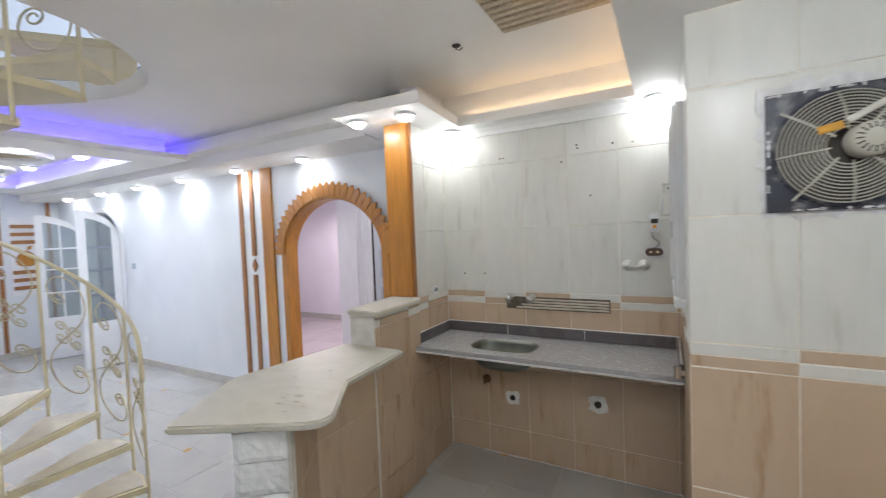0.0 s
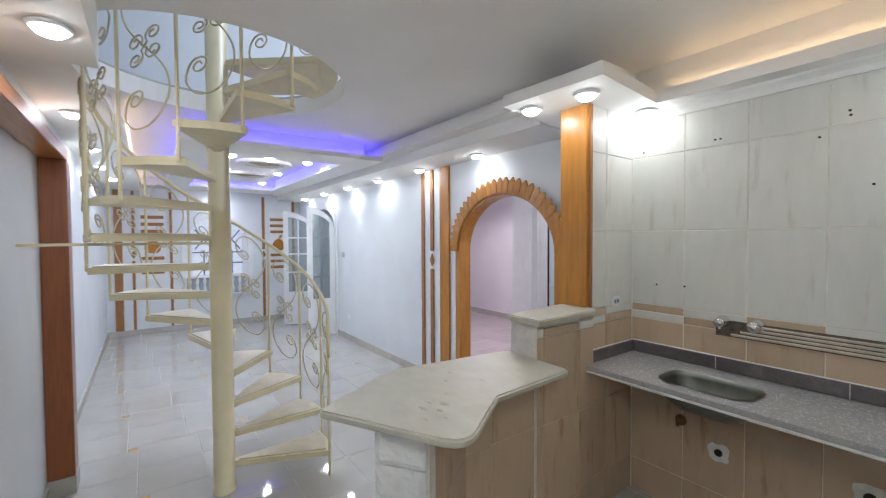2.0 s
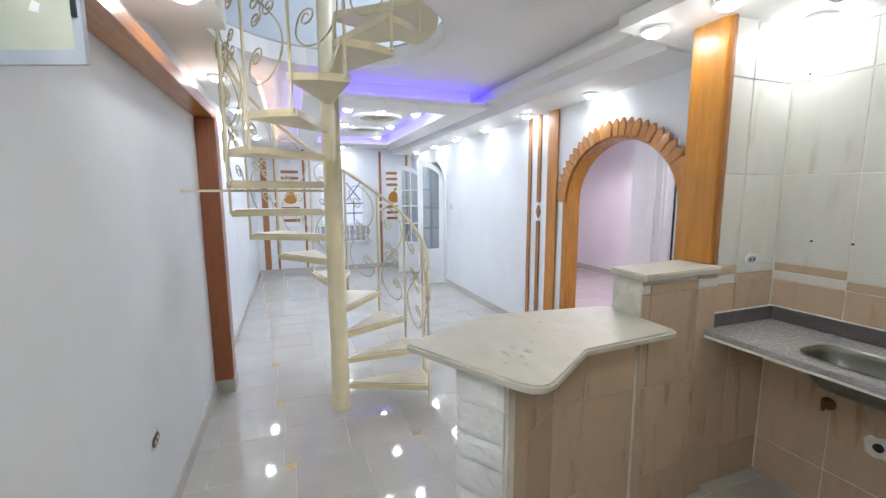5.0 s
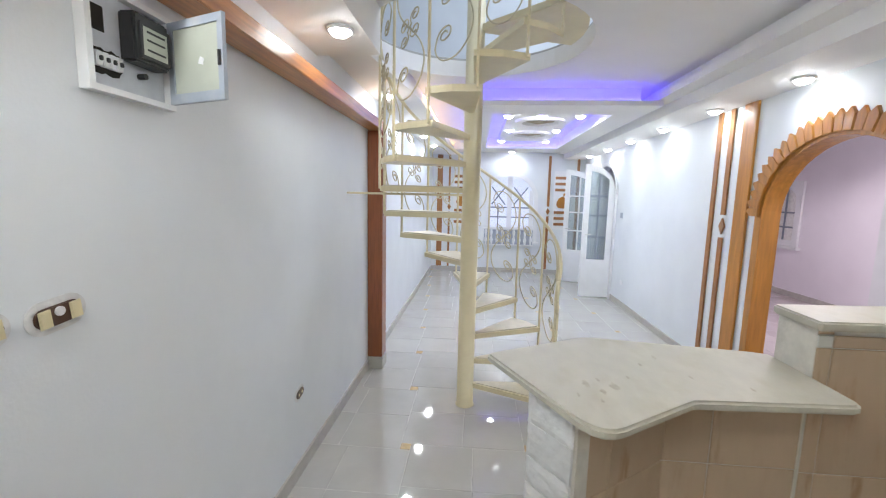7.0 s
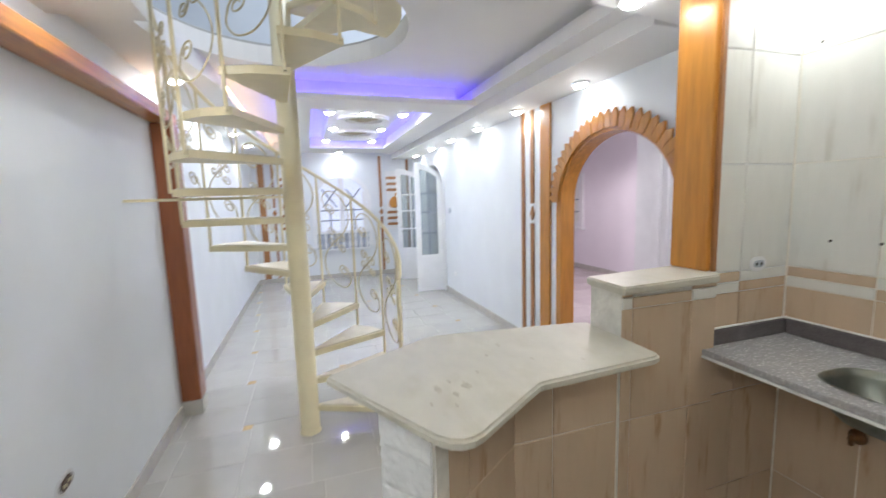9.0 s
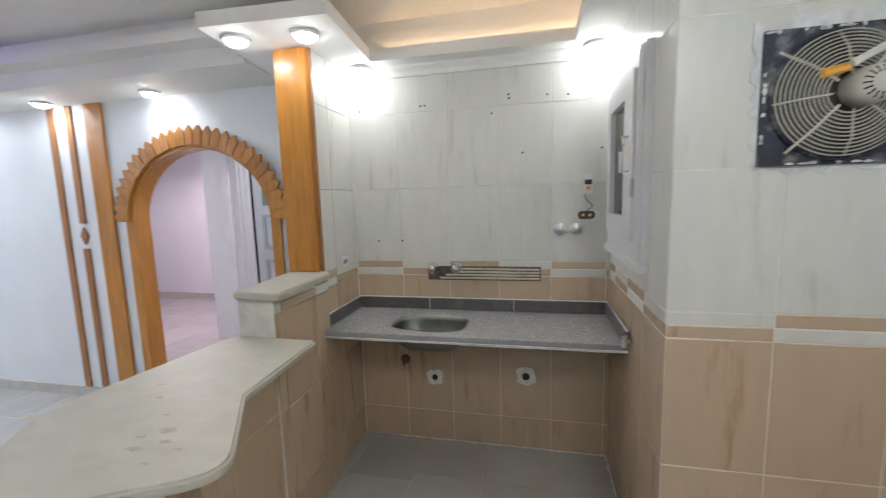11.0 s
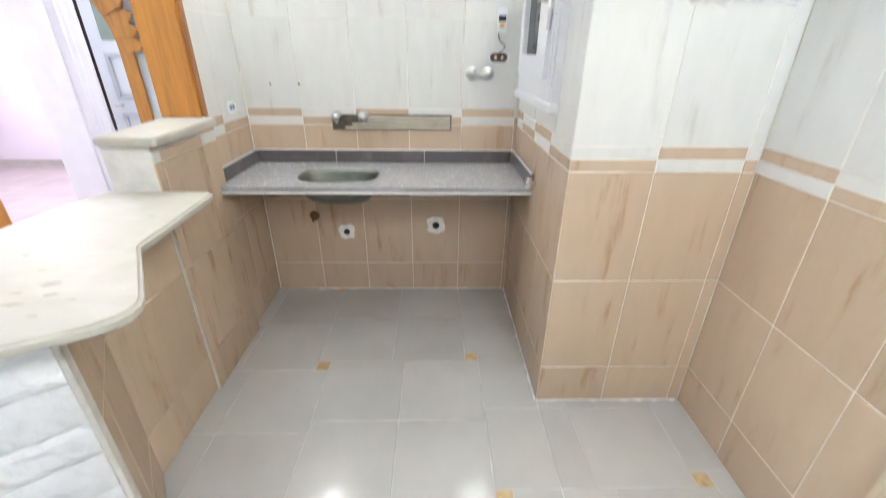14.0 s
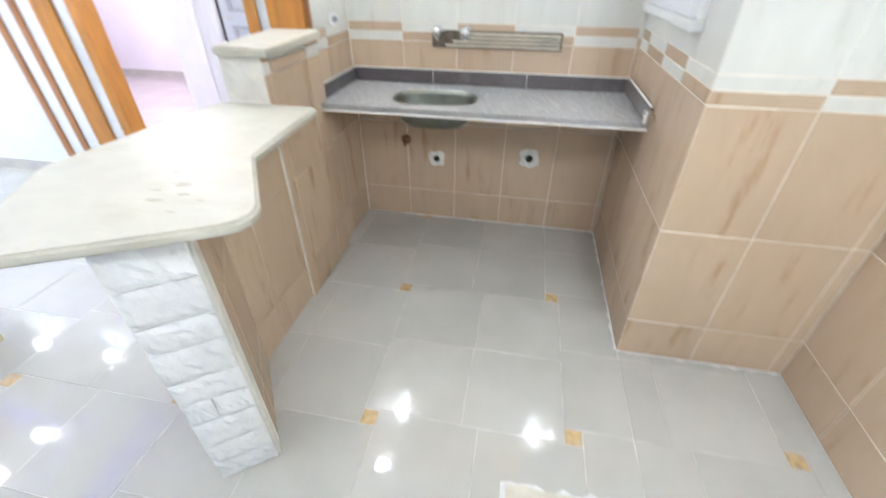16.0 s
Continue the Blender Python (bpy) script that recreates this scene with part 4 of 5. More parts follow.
part("handle", tube([(-3.14, 4.394, 1.02), (-3.14, 4.36, 1.02), (-3.05, 4.36, 1.02)], 0.009, 6), STEEL, dl)
lw = thing("window_2", (-7.63, 6.2, 0.9), "white framed window in the lavender wall", "window")
tagged(lw, kind="structure")
wr = [(-7.67 + 0.0, 0.95), (-7.23, 0.95)] + [(-7.45 + 0.22 * math.cos(math.pi * k / 12), 1.62 + 0.2 * math.sin(math.pi * k / 12)) for k in range(13)]
part("window_frame", prism([(-7.72, 0.85), (-7.11, 0.85), (-7.11, 1.95), (-7.72, 1.95)], -6.198, -6.16, XZ, holes=(wr,)), GLOSSW, lw)
part("pane", box(-7.67, -7.23, 6.185, 6.19, 0.95, 1.83), CAULK, lw, "pale obscured glass")
for z in (1.17, 1.42):
    part("muntin", box(-7.67, -7.23, 6.165, 6.18, z - 0.014, z + 0.014), MUNT, lw)
part("muntin", box(-7.46, -7.435, 6.163, 6.178, 0.95, 1.82), MUNT, lw)
part("window_sill", box(-7.72, -7.05, 6.12, 6.198, 0.80, 0.848, 0.004), GLOSSW, lw)

# skirtings
for nm, b in [("baseboard_meter", box(-8.49, -3.53, YL, YL + 0.014, 0, 0.085)), ("baseboard_entry", box(-3.36, XE - 0.01, YL, YL + 0.014, 0, 0.085)),
              ("baseboard_arch", box(DX1 + 0.065, AX0 - 0.055, YR - 0.014, YR, 0, 0.085)), ("baseboard_arch_far", box(-8.49, DX0 - 0.065, YR - 0.014, YR, 0, 0.085)), ("baseboard_far", box(XF, XF + 0.014, YL + 0.015, YR - 0.015, 0, 0.085)),
              ("baseboard_lavender", box(-7.89, -3.87, 6.186, 6.2, 0, 0.09)), ("baseboard_return", box(-3.875, -3.86, 4.66, 6.185, 0, 0.09))]:
    structure(nm, b, BASE, "greige stone skirting along the wall", "baseboard")

# ceiling medallions in the hall tray
for cx in (-5.05, -6.05):
    md = thing("ceiling_medallion", (cx, 1.56, 2.5), "white plaster ring medallion with gilt centre", "medallion", "ceiling medallions")
    el = [(cx + 0.26 * math.cos(a), 1.56 + 0.30 * math.sin(a)) for a in [2 * math.pi * k / 36 for k in range(36)]]
    ei = [(cx + 0.19 * math.cos(a), 1.56 + 0.22 * math.sin(a)) for a in [2 * math.pi * k / 36 for k in range(36)]]
    part("ring", prism(el, 2.465, 2.499, holes=(ei,)), CEIL, md)
    part("center", prism([(cx - 0.17, 1.56), (cx, 1.38), (cx + 0.17, 1.56), (cx, 1.74)], 2.48, 2.499, bev=0.006), MED, md, "gilt brown diamond centre")

# slatted grille hung under the kitchen ceiling
gr = thing("ceiling_grille", (0.1, 1.8, 2.5), "brown slatted grille in a white box under ceiling", "grille")
part("box", box(-0.50, 0.01, 1.6, 1.96, 2.53, ZC), CEIL, gr, "white box")
for k in range(7):
    y = 1.64 + k * 0.046
    part("slat", box(-0.46, 0.0, y, y + 0.034, 2.50, 2.528, 0.004), SLAT, gr)
hook = thing("ceiling_hook", (-0.784, 2.13, ZC), "small dark ceiling hook hole", "hook")
part("plate", lathe([(0.0, -0.004), (0.022, -0.004), (0.024, 0.0)], 12, Matrix.Translation((-0.784, 2.13, ZC))), DARK, hook)
part("hook", tube([(-0.784, 2.13, ZC - 0.004), (-0.784, 2.13, ZC - 0.02), (-0.764, 2.13, ZC - 0.03), (-0.749, 2.13, ZC - 0.018)], 0.003, 5), DARK, hook)

# ---- small fittings ----
# exhaust fan
fan = thing("exhaust_fan", (0.63, YF, 1.84), "navy square exhaust fan with dusty wire grille", "fan")
FY = YF - 0.002
FM = Matrix.Translation((0.651, FY, 1.832)) @ Matrix.Rotation(radians(90), 4, "X")
sq = [(-0.192, -0.19), (0.192, -0.19), (0.192, 0.19), (-0.192, 0.19)]
part("mounting_plate", prism(sq, 0.002, 0.016, FM, holes=(circle(0.172, 40),)), FANBLUE, fan)
# flat disc whose near-black colour stands in for the shade inside the duct
part("cavity", prism(circle(0.172, 40), 0.0, 0.004, FM), BLADE, fan, "flat dark disc for the shaded duct")
part("housing", lathe([(0.172, 0.002), (0.180, 0.024), (0.172, 0.03), (0.168, 0.004)], 40, FM), FANBLUE, fan, "", True)
for k in range(5):
    a = 2 * math.pi * k / 5
    bl = [(0.05 * math.cos(a), 0.05 * math.sin(a)), (0.15 * math.cos(a - 0.15), 0.15 * math.sin(a - 0.15)), (0.158 * math.cos(a + 0.25), 0.158 * math.sin(a + 0.25)), (0.15 * math.cos(a + 0.6), 0.15 * math.sin(a + 0.6)), (0.05 * math.cos(a + 0.5), 0.05 * math.sin(a + 0.5))]
    part("blade", prism(bl, 0.012, 0.015, FM), BLADE, fan)
for k in range(12):
    r = 0.056 + k * 0.0102
    z = 0.062 - 0.026 * (r / 0.17) ** 3
    ringp = [FM @ Vector((r * math.cos(2 * math.pi * j / 44), r * math.sin(2 * math.pi * j / 44), z)) for j in range(44)]
    part("grille_ring", tube(ringp, 0.0022, 5, closed=True), GRILLE, fan, "", True)
for k in range(8):
    a = 2 * math.pi * k / 8 + 0.1
    part("grille_spoke", tube([FM @ Vector((0.045 * math.cos(a), 0.045 * math.sin(a), 0.066)), FM @ Vector((0.12 * math.cos(a), 0.12 * math.sin(a), 0.056)), FM @ Vector(((0.2 if k % 2 else 0.172) * math.cos(a), (0.2 if k % 2 else 0.172) * math.sin(a), 0.02))], 0.0042 if k % 2 else 0.0028, 5), GRILLE, fan)
part("motor", lathe([(0.0, 0.105), (0.035, 0.103), (0.048, 0.092), (0.052, 0.06), (0.052, 0.02)], 26, Matrix.Translation((0.042, 0, 0.012)) @ FM), GRILLE, fan, "pale vented motor housing", True)
for k in range(16):
    a = 2 * math.pi * k / 16
    part("vent_slot", tube([Matrix.Translation((0.042, 0, 0.012)) @ FM @ Vector((0.026 * math.cos(a), 0.026 * math.sin(a), 0.1045)), Matrix.Translation((0.042, 0, 0.012)) @ FM @ Vector((0.042 * math.cos(a), 0.042 * math.sin(a), 0.098))], 0.0026, 5), DARK, fan)
part("wire_nut", tube([FM @ Vector((-0.075, 0.05, 0.066)), FM @ Vector((-0.02, 0.062, 0.07))], 0.013, 8), ORANGEP, fan, "orange plastic connector")
part("conduit", tube([FM @ Vector((-0.01, 0.07, 0.07)), FM @ Vector((0.1, 0.13, 0.075)), FM @ Vector((0.256, 0.232, 0.03))], 0.0105, 7), PLASTER, fan, "pale cable conduit")
random.seed(11)
part("mortar_edge", prism([(0.207 * (c / max(abs(c), abs(s))) * random.uniform(0.95, 1.06), (0.218 if s > 0 else 0.2) * (s / max(abs(c), abs(s))) * random.uniform(0.96, 1.10)) for c, s in [(math.cos(2 * math.pi * (k + 0.5) / 60), math.sin(2 * math.pi * (k + 0.5) / 60)) for k in range(60)]], -0.002, 0.0035, FM, holes=(sq,)), MORTAR, fan, "rough mortar around the plate")
for k in range(34):
    side, q = k % 4, random.uniform(-0.19, 0.19)
    px, py = ((q, 0.185), (0.187, q), (q, -0.185), (-0.187, q))[side]
    w, h = random.uniform(0.004, 0.02), random.uniform(0.003, 0.009)
    if side % 2:
        w, h = h, w
    n = 9
    part("cement_smear", prism([(px + w * math.cos(2 * math.pi * j / n) * random.uniform(0.5, 1.2), py + h * math.sin(2 * math.pi * j / n) * random.uniform(0.5, 1.2)) for j in range(n)], 0.0155, 0.019, FM), MORTAR, fan)
cable = thing("wall_cable", (XE, 1.4, 2.25), "thin grey cable clipped along the tiled wall", "cable")
part("wire", tube(smooth_path([(0.893, YF - 0.03, 2.06), (XE - 0.012, 1.80, 2.07), (XE - 0.012, 1.5, 2.115), (XE - 0.012, 1.0, 2.2)], 6), 0.0085, 6), PLASTER, cable)

# small window beside the sink
w3 = thing("window_3", (XN, 2.47, 1.28), "white wooden window standing shut, dark behind", "window")
tagged(w3, kind="structure")
y0, y1, z0, z1 = WIN
part("window_frame", prism([(y0 - 0.05, z0 - 0.05), (y1 + 0.05, z0 - 0.05), (y1 + 0.05, z1 + 0.04), (y0 - 0.05, z1 + 0.04)], XN - 0.03, XN + 0.03, YZ, holes=([(y0 + 0.03, z0 + 0.03), (y1 - 0.03, z0 + 0.03), (y1 - 0.03, z1 - 0.03), (y0 + 0.03, z1 - 0.03)],)), GLOSSW, w3)
sash = part("sash", prism([(y0 + 0.034, z0 + 0.034), (y1 - 0.034, z0 + 0.034), (y1 - 0.034, z1 - 0.034), (y0 + 0.034, z1 - 0.034)], XN - 0.052, XN - 0.012, YZ, holes=([(y0 + 0.19, z0 + 0.12), (y1 - 0.1, z0 + 0.12), (y1 - 0.1, z1 - 0.12), (y0 + 0.19, z1 - 0.12)],)), GLOSSW, w3)
part("pane", box(XN - 0.028, XN - 0.024, y0 + 0.19, y1 - 0.1, z0 + 0.12, z1 - 0.12), DARKGL, sash, "glass pane coloured near-black for the unlit shaft")
part("latch", tube([(XN - 0.052, y0 + 0.075, 1.66), (XN - 0.085, y0 + 0.075, 1.66), (XN - 0.085, y0 + 0.075, 1.74)], 0.007, 6), STEEL, sash)
for q in (0.0, 0.022):
    part("casing_moulding", box(XN - 0.04 - q / 4, XN - 0.031, y0 - 0.045 + q, y0 - 0.03 + q, z0 - 0.045, z1 + 0.035, 0.003), GLOSSW, w3)
part("latch", tube([(XN - 0.052, y0 + 0.1, 1.80), (XN - 0.075, y0 + 0.1, 1.80), (XN - 0.075, y0 + 0.07, 1.765)], 0.006, 6), STEEL, sash)
part("hinge", cyl((XN - 0.05, y0 + 0.03, 1.56), (XN - 0.05, y0 + 0.03, 1.63), 0.009, 8), STEEL, sash)
part("window_sill", box(XN - 0.045, XN - 0.002, y0 - 0.07, y1 + 0.07, z0 - 0.085, z0 - 0.052, 0.004), GLOSSW, w3)

# pipe chase with taps over the sink
ch = thing("pipe_chase", (-0.49, YS, 1.1), "open plaster chase with bare pipes in tiled wall", "pipes")
# flat strip: the chase's inner shade is put into its dark colour
part("recess", box(-0.835, -0.15, YS - 0.0075, YS - 0.0045, 1.072, 1.158), CHASE_SHADE, ch, "flat dark strip for the shaded chase")
for k in range(4):
    part("pipe", tube([(-0.76 + 0.04 * k, YS - 0.014, 1.086 + k * 0.019), (-0.158, YS - 0.014, 1.086 + k * 0.018)], 0.0075, 6), PIPE, ch)
for x, s in ((-0.80, 0.03), (-0.65, 0.034)):
    tp = part("tap_valve", lathe([(0.0, 0.0), (s, 0.0), (s, 0.012), (s * 0.6, 0.02), (s * 0.55, 0.045), (s * 0.85, 0.05), (s * 0.8, 0.065), (0.0, 0.068)], 18, Matrix.Translation((x, YS - 0.008, 1.15)) @ Matrix.Rotation(radians(90), 4, "X")), CHROME, ch, "chrome stop valve", True)
    part("tap_stub", tube([(x, YS - 0.06, 1.15), (x + 0.004, YS - 0.064, 1.118)], 0.008, 8), CHROME, tp)

# wall mixer roses and sockets above the worktop
mx = thing("water_outlets", (0.0, YS, 1.38), "pair of chrome pipe outlets with roses", "outlet")
for x in (-0.045, 0.045):
    part("rose", lathe([(0.0, 0.0), (0.034, 0.0), (0.031, 0.012), (0.014, 0.018), (0.012, 0.04), (0.0, 0.042)], 18, Matrix.Translation((x, YS - 0.006, 1.378)) @ Matrix.Rotation(radians(90), 4, "X")), STEEL, mx, "", True)
part("bridge", tube([(-0.045, YS - 0.035, 1.378), (0.0, YS - 0.04, 1.366), (0.045, YS - 0.035, 1.378)], 0.009, 7), STEEL, mx)


def oval_socket(name, m, w, h, label, kind):
    t = thing(name, m.translation, label, "socket")
    part("surround", prism(stadium(w + 0.03, h + 0.03), 0.0, 0.003, m), MORTAR, t, "rough plaster surround")
    part("plate", prism(stadium(w, h), 0.003, 0.010, m, bev=0.002), BROWNP if kind != "white" else PLASTER, t)
    if kind == "switch":
        for dx in (-0.035, 0.035):
            part("rocker", prism([(dx - 0.013, -0.02), (dx + 0.013, -0.02), (dx + 0.013, 0.02), (dx - 0.013, 0.02)], 0.010, 0.017, m, bev=0.002), IVORY, t, "ivory rocker")
        part("button", prism(circle(0.011, 14, 0.0, -0.008), 0.010, 0.014, m), GLOSSW, t)
    else:
        for dx in (-0.018, 0.018):
            part("socket_hole", prism(circle(0.008, 12, dx, 0), 0.010, 0.0112, m), IVORY if kind != "white" else BLACKP, t)
    return t


def on_sink(x, z, turn=0):
    return Matrix.Translation((x, YS - 0.004, z)) @ Matrix.Rotation(radians(90), 4, "X") @ Matrix.Rotation(radians(turn), 4, "Z")


def on_meter(x, z, turn=0):
    return Matrix.Translation((x, YL + 0.001, z)) @ Matrix.Rotation(radians(-90), 4, "X") @ Matrix.Rotation(radians(turn), 4, "Z")


oval_socket("wall_socket", on_sink(0.10, 1.458), 0.095, 0.045, "dark brown oval socket on cream tiles", "socket")
bk = thing("breaker_box", (0.085, YS, 1.63), "small white breaker with orange lever on tiles", "breaker")
part("case", box(0.08, 0.13, YS - 0.03, YS - 0.005, 1.575, 1.69, 0.005), GLOSSW, bk)
part("lever", box(0.095, 0.115, YS - 0.042, YS - 0.03, 1.60, 1.618), ORANGEP, bk)
part("face", box(0.086, 0.124, YS - 0.032, YS - 0.0301, 1.628, 1.655), BLACKP, bk)
part("wire", tube(smooth_path([(0.09, YS - 0.012, 1.575), (0.10, YS - 0.02, 1.54), (0.13, YS - 0.015, 1.51), (0.10, YS - 0.012, 1.48)], 5), 0.0025, 5), BLACKP, bk)
for x, z in ((-0.85, 2.125), (-0.825, 2.125), (-0.327, 2.13), (-0.33, 2.15), (-0.116, 2.133), (-0.004, 2.125), (-0.428, 2.053), (-0.253, 1.822), (0.178, 1.828), (-1.156, 1.316), (-0.997, 1.318), (-1.24, 2.12)):
    sc = thing("drill_hole", (x, YS, z), "small dark drill hole in tile", "drill hole", "drill holes")
    part("hole", prism(circle(0.006, 8), 0.0, 0.0015, on_sink(x, z)), DARK, sc)

# waste and water stubs under the worktop
for x, z, r, nm in ((-1.01, 0.54, 0.02, "angle_valve"), (-0.815, 0.43, 0.026, "waste_outlet"), (-0.24, 0.475, 0.03, "waste_outlet")):
    t = thing(nm, (x, YS, z), "raw pipe outlet in broken tile under worktop", "pipe outlet")
    random.seed(int(abs(x) * 100))
    if nm == "waste_outlet":
        rg = [(r * 1.75 * random.uniform(0.9, 1.2) * math.cos(a) / max(abs(math.cos(a)), abs(math.sin(a))), r * 1.75 * random.uniform(0.85, 1.15) * math.sin(a) / max(abs(math.cos(a)), abs(math.sin(a)))) for a in [2 * math.pi * k / 20 for k in range(20)]]
        part("mortar", prism(rg, 0.0, 0.004, on_sink(x, z)), CAULK, t, "broken white plaster")
        part("pipe", lathe([(r * 0.75, 0.0), (r * 0.75, 0.01), (r * 0.6, 0.01), (r * 0.6, 0.005), (0.0, 0.005)], 16, on_sink(x, z)), DARK, t, "dark open pipe", True)
    else:
        part("rose", lathe([(0.0, 0.0), (0.032, 0.0), (0.028, 0.008), (0.012, 0.01), (0.011, 0.045), (0.0, 0.045)], 16, on_sink(x, z)), BRASS, t, "", True)
        part("knob", tube([(x, YS - 0.045, z - 0.025), (x, YS - 0.045, z + 0.02)], 0.009, 8), BRASS, t)
kst = thing("side_tap", (XN, 2.33, 0.92), "chrome stop tap at the end of the worktop", "tap")
part("body", tube([(XN - 0.003, 2.33, 0.925), (XN - 0.05, 2.33, 0.925)], 0.013, 10), CHROME, kst, "", True)
part("knob", tube([(XN - 0.035, 2.33, 0.90), (XN - 0.035, 2.33, 0.955)], 0.016, 10), CHROME, kst)

# socket on the partition
ps = thing("wall_socket", (XP, 2.71, 1.215), "white round-ended socket on cream tiles", "socket")
PM = Matrix.Translation((XP + 0.005, 2.71, 1.215)) @ Matrix.Rotation(radians(90), 4, "Z") @ Matrix.Rotation(radians(90), 4, "X")
part("plate", prism(stadium(0.095, 0.062), 0.0, 0.008, PM, bev=0.002), GLOSSW, ps)
part("face", prism(stadium(0.062, 0.03), 0.008, 0.010, PM), GREYMET, ps)
for dx in (-0.014, 0.014):
    part("socket_hole", prism(circle(0.007, 10, dx, 0), 0.010, 0.0112, PM), BLACKP, ps)

# meter wall: switches, socket, meter box
oval_socket("light_switch", on_meter(-0.71, 1.285, 6), 0.108, 0.046, "brown oval switch plate with two ivory rockers", "switch")
oval_socket("light_switch", on_meter(-0.548, 1.283, 6), 0.108, 0.046, "brown oval switch plate beside another", "switch")
oval_socket("wall_socket", on_meter(-1.945, 0.475, 10), 0.085, 0.042, "brown oval socket low on the white wall", "socket")
hs = thing("wall_socket", (-6.2, YR, 1.3), "small grey switch on white hall wall", "socket")
part("plate", box(-6.24, -6.16, YR - 0.012, YR - 0.001, 1.30, 1.38, 0.003), GREYMET, hs)
hs2 = thing("wall_socket", (-6.0, YR, 0.35), "small white socket near the skirting", "socket")
part("plate", box(-6.05, -5.95, YR - 0.01, YR - 0.001, 0.33, 0.39, 0.003), GLOSSW, hs2)

mb = thing("meter_box", (-0.99, YL, 1.95), "grey metal electricity meter box with open door", "meter box")
MX0, MX1, MZ0, MZ1 = -1.075, -0.83, 1.82, 2.048
part("outer_frame", prism([(MX0 - 0.018, MZ0 - 0.016), (MX1 + 0.016, MZ0 - 0.016), (MX1 + 0.016, MZ1 + 0.016), (MX0 - 0.018, MZ1 + 0.016)], -YL - 0.03, -YL - 0.001, XZ, holes=([(MX0, MZ0), (MX1, MZ0), (MX1, MZ1), (MX0, MZ1)],)), GLOSSW, mb, "white painted frame")
part("back_panel", box(MX0, MX1, YL + 0.001, YL + 0.008, MZ0, MZ1), BOXBACK, mb)
mt = part("meter", box(-1.045, -0.925, YL + 0.008, YL + 0.055, 1.90, 2.025, 0.006), BLACKP, mb, "black electricity meter")
part("display", box(-1.037, -0.944, YL + 0.055, YL + 0.058, 1.918, 1.998, 0.001), BEIGEM, mt, "pale meter window")
part("bezel", prism([(-1.041, 1.912), (-0.94, 1.912), (-0.94, 2.004), (-1.041, 2.004)], -YL - 0.0605, -YL - 0.0552, XZ, holes=([(-1.034, 1.921), (-0.947, 1.921), (-0.947, 1.995), (-1.034, 1.995)],)), BLACKP, mt)
for z in (1.935, 1.96, 1.981):
    part("reading_bar", box(-1.024, -0.962, YL + 0.058, YL + 0.0595, z, z + 0.005), BLACKP, mt)
part("cutout", box(-0.885, -0.848, YL + 0.008, YL + 0.0095, 1.952, 2.012), DARK, mb)
random.seed(8)
part("breaker_slot", prism([(-0.88 + 0.046 * math.cos(a) / max(abs(math.cos(a)), abs(math.sin(a))) * random.uniform(0.92, 1.1), 1.882 + 0.029 * math.sin(a) / max(abs(math.cos(a)), abs(math.sin(a))) * random.uniform(0.85, 1.15)) for a in [2 * math.pi * k / 28 for k in range(28)]], -YL - 0.0095, -YL - 0.008, XZ), DARK, mb, "ragged dark breaker cutout")
for k in range(4):
    x = -0.918 + k * 0.0195
    brk = part("breaker", box(x, x + 0.0175, YL + 0.0096, YL + 0.026, 1.866, 1.9, 0.002), GLOSSW, mb)
    part("toggle", box(x + 0.005, x + 0.0125, YL + 0.026, YL + 0.032, 1.877, 1.888, 0.001), BLACKP, brk)
part("lock", tube([(-0.985, YL + 0.008, 1.875), (-0.985, YL + 0.03, 1.875)], 0.008, 8), BLACKP, mb)
DM = Matrix.Translation((MX0 - 0.005, YL + 0.03, 0)) @ Matrix.Rotation(radians(70), 4, "Z")
door = part("door", prism([(0, MZ0), (0.232, MZ0), (0.232, MZ1), (0, MZ1)], -0.006, 0.006, DM @ XZ, holes=([(0.022, MZ0 + 0.028), (0.212, MZ0 + 0.028), (0.212, MZ1 - 0.022), (0.022, MZ1 - 0.022)],)), GREYMET, mb)
part("door_window", prism([(0.022, MZ0 + 0.028), (0.212, MZ0 + 0.028), (0.212, MZ1 - 0.022), (0.022, MZ1 - 0.022)], -0.002, 0.002, DM @ XZ), BEIGEM, door, "yellowed plastic window")
part("sticker", prism([(0.125, 1.925), (0.145, 1.92), (0.15, 1.936), (0.135, 1.944)], -0.0035, 0.0035, DM @ XZ), GLOSSW, door)
part("latch", prism([(0.215, 1.91), (0.225, 1.91), (0.225, 1.95), (0.215, 1.95)], -0.01, 0.01, DM @ XZ), BLACKP, door)

# folding slatted door on the end wall
fd = thing("folding_door", (XE, 0.6, 0), "brown slatted folding door against the tiled wall", "door")
part("backing", box(XE - 0.008, XE - 0.002, 0.15, 1.12, 0.0, 2.1), SLAT_D, fd)
part("frame", box(XE - 0.03, XE - 0.008, 1.085, 1.12, 0.0, 2.1, 0.003), SLAT, fd)
for k in range(36):
    y = 1.062 - k * 0.0245
    part("slat", prism([(XE - 0.009, y - 0.0112), (XE - 0.02, y - 0.009), (XE - 0.023, y), (XE - 0.02, y + 0.009), (XE - 0.009, y + 0.0112)], 0.005, 2.08), SLAT, fd)

# patched channel in the floor
random.seed(3)
pt = thing("floor_patch", (0.3, 1.1, 0.0), "strip of floor patched with tile and white cement", "floor patch")
top = [(-0.24 + k * 0.03, 1.208 + 0.012 * (k > 14) + random.uniform(-0.014, 0.012) - max(0, k - 26) * 0.003) for k in range(38)]
bot = [(-0.24 + k * 0.03, 1.05 + random.uniform(-0.01, 0.014) - max(0, k - 20) * 0.0045) for k in range(38)]
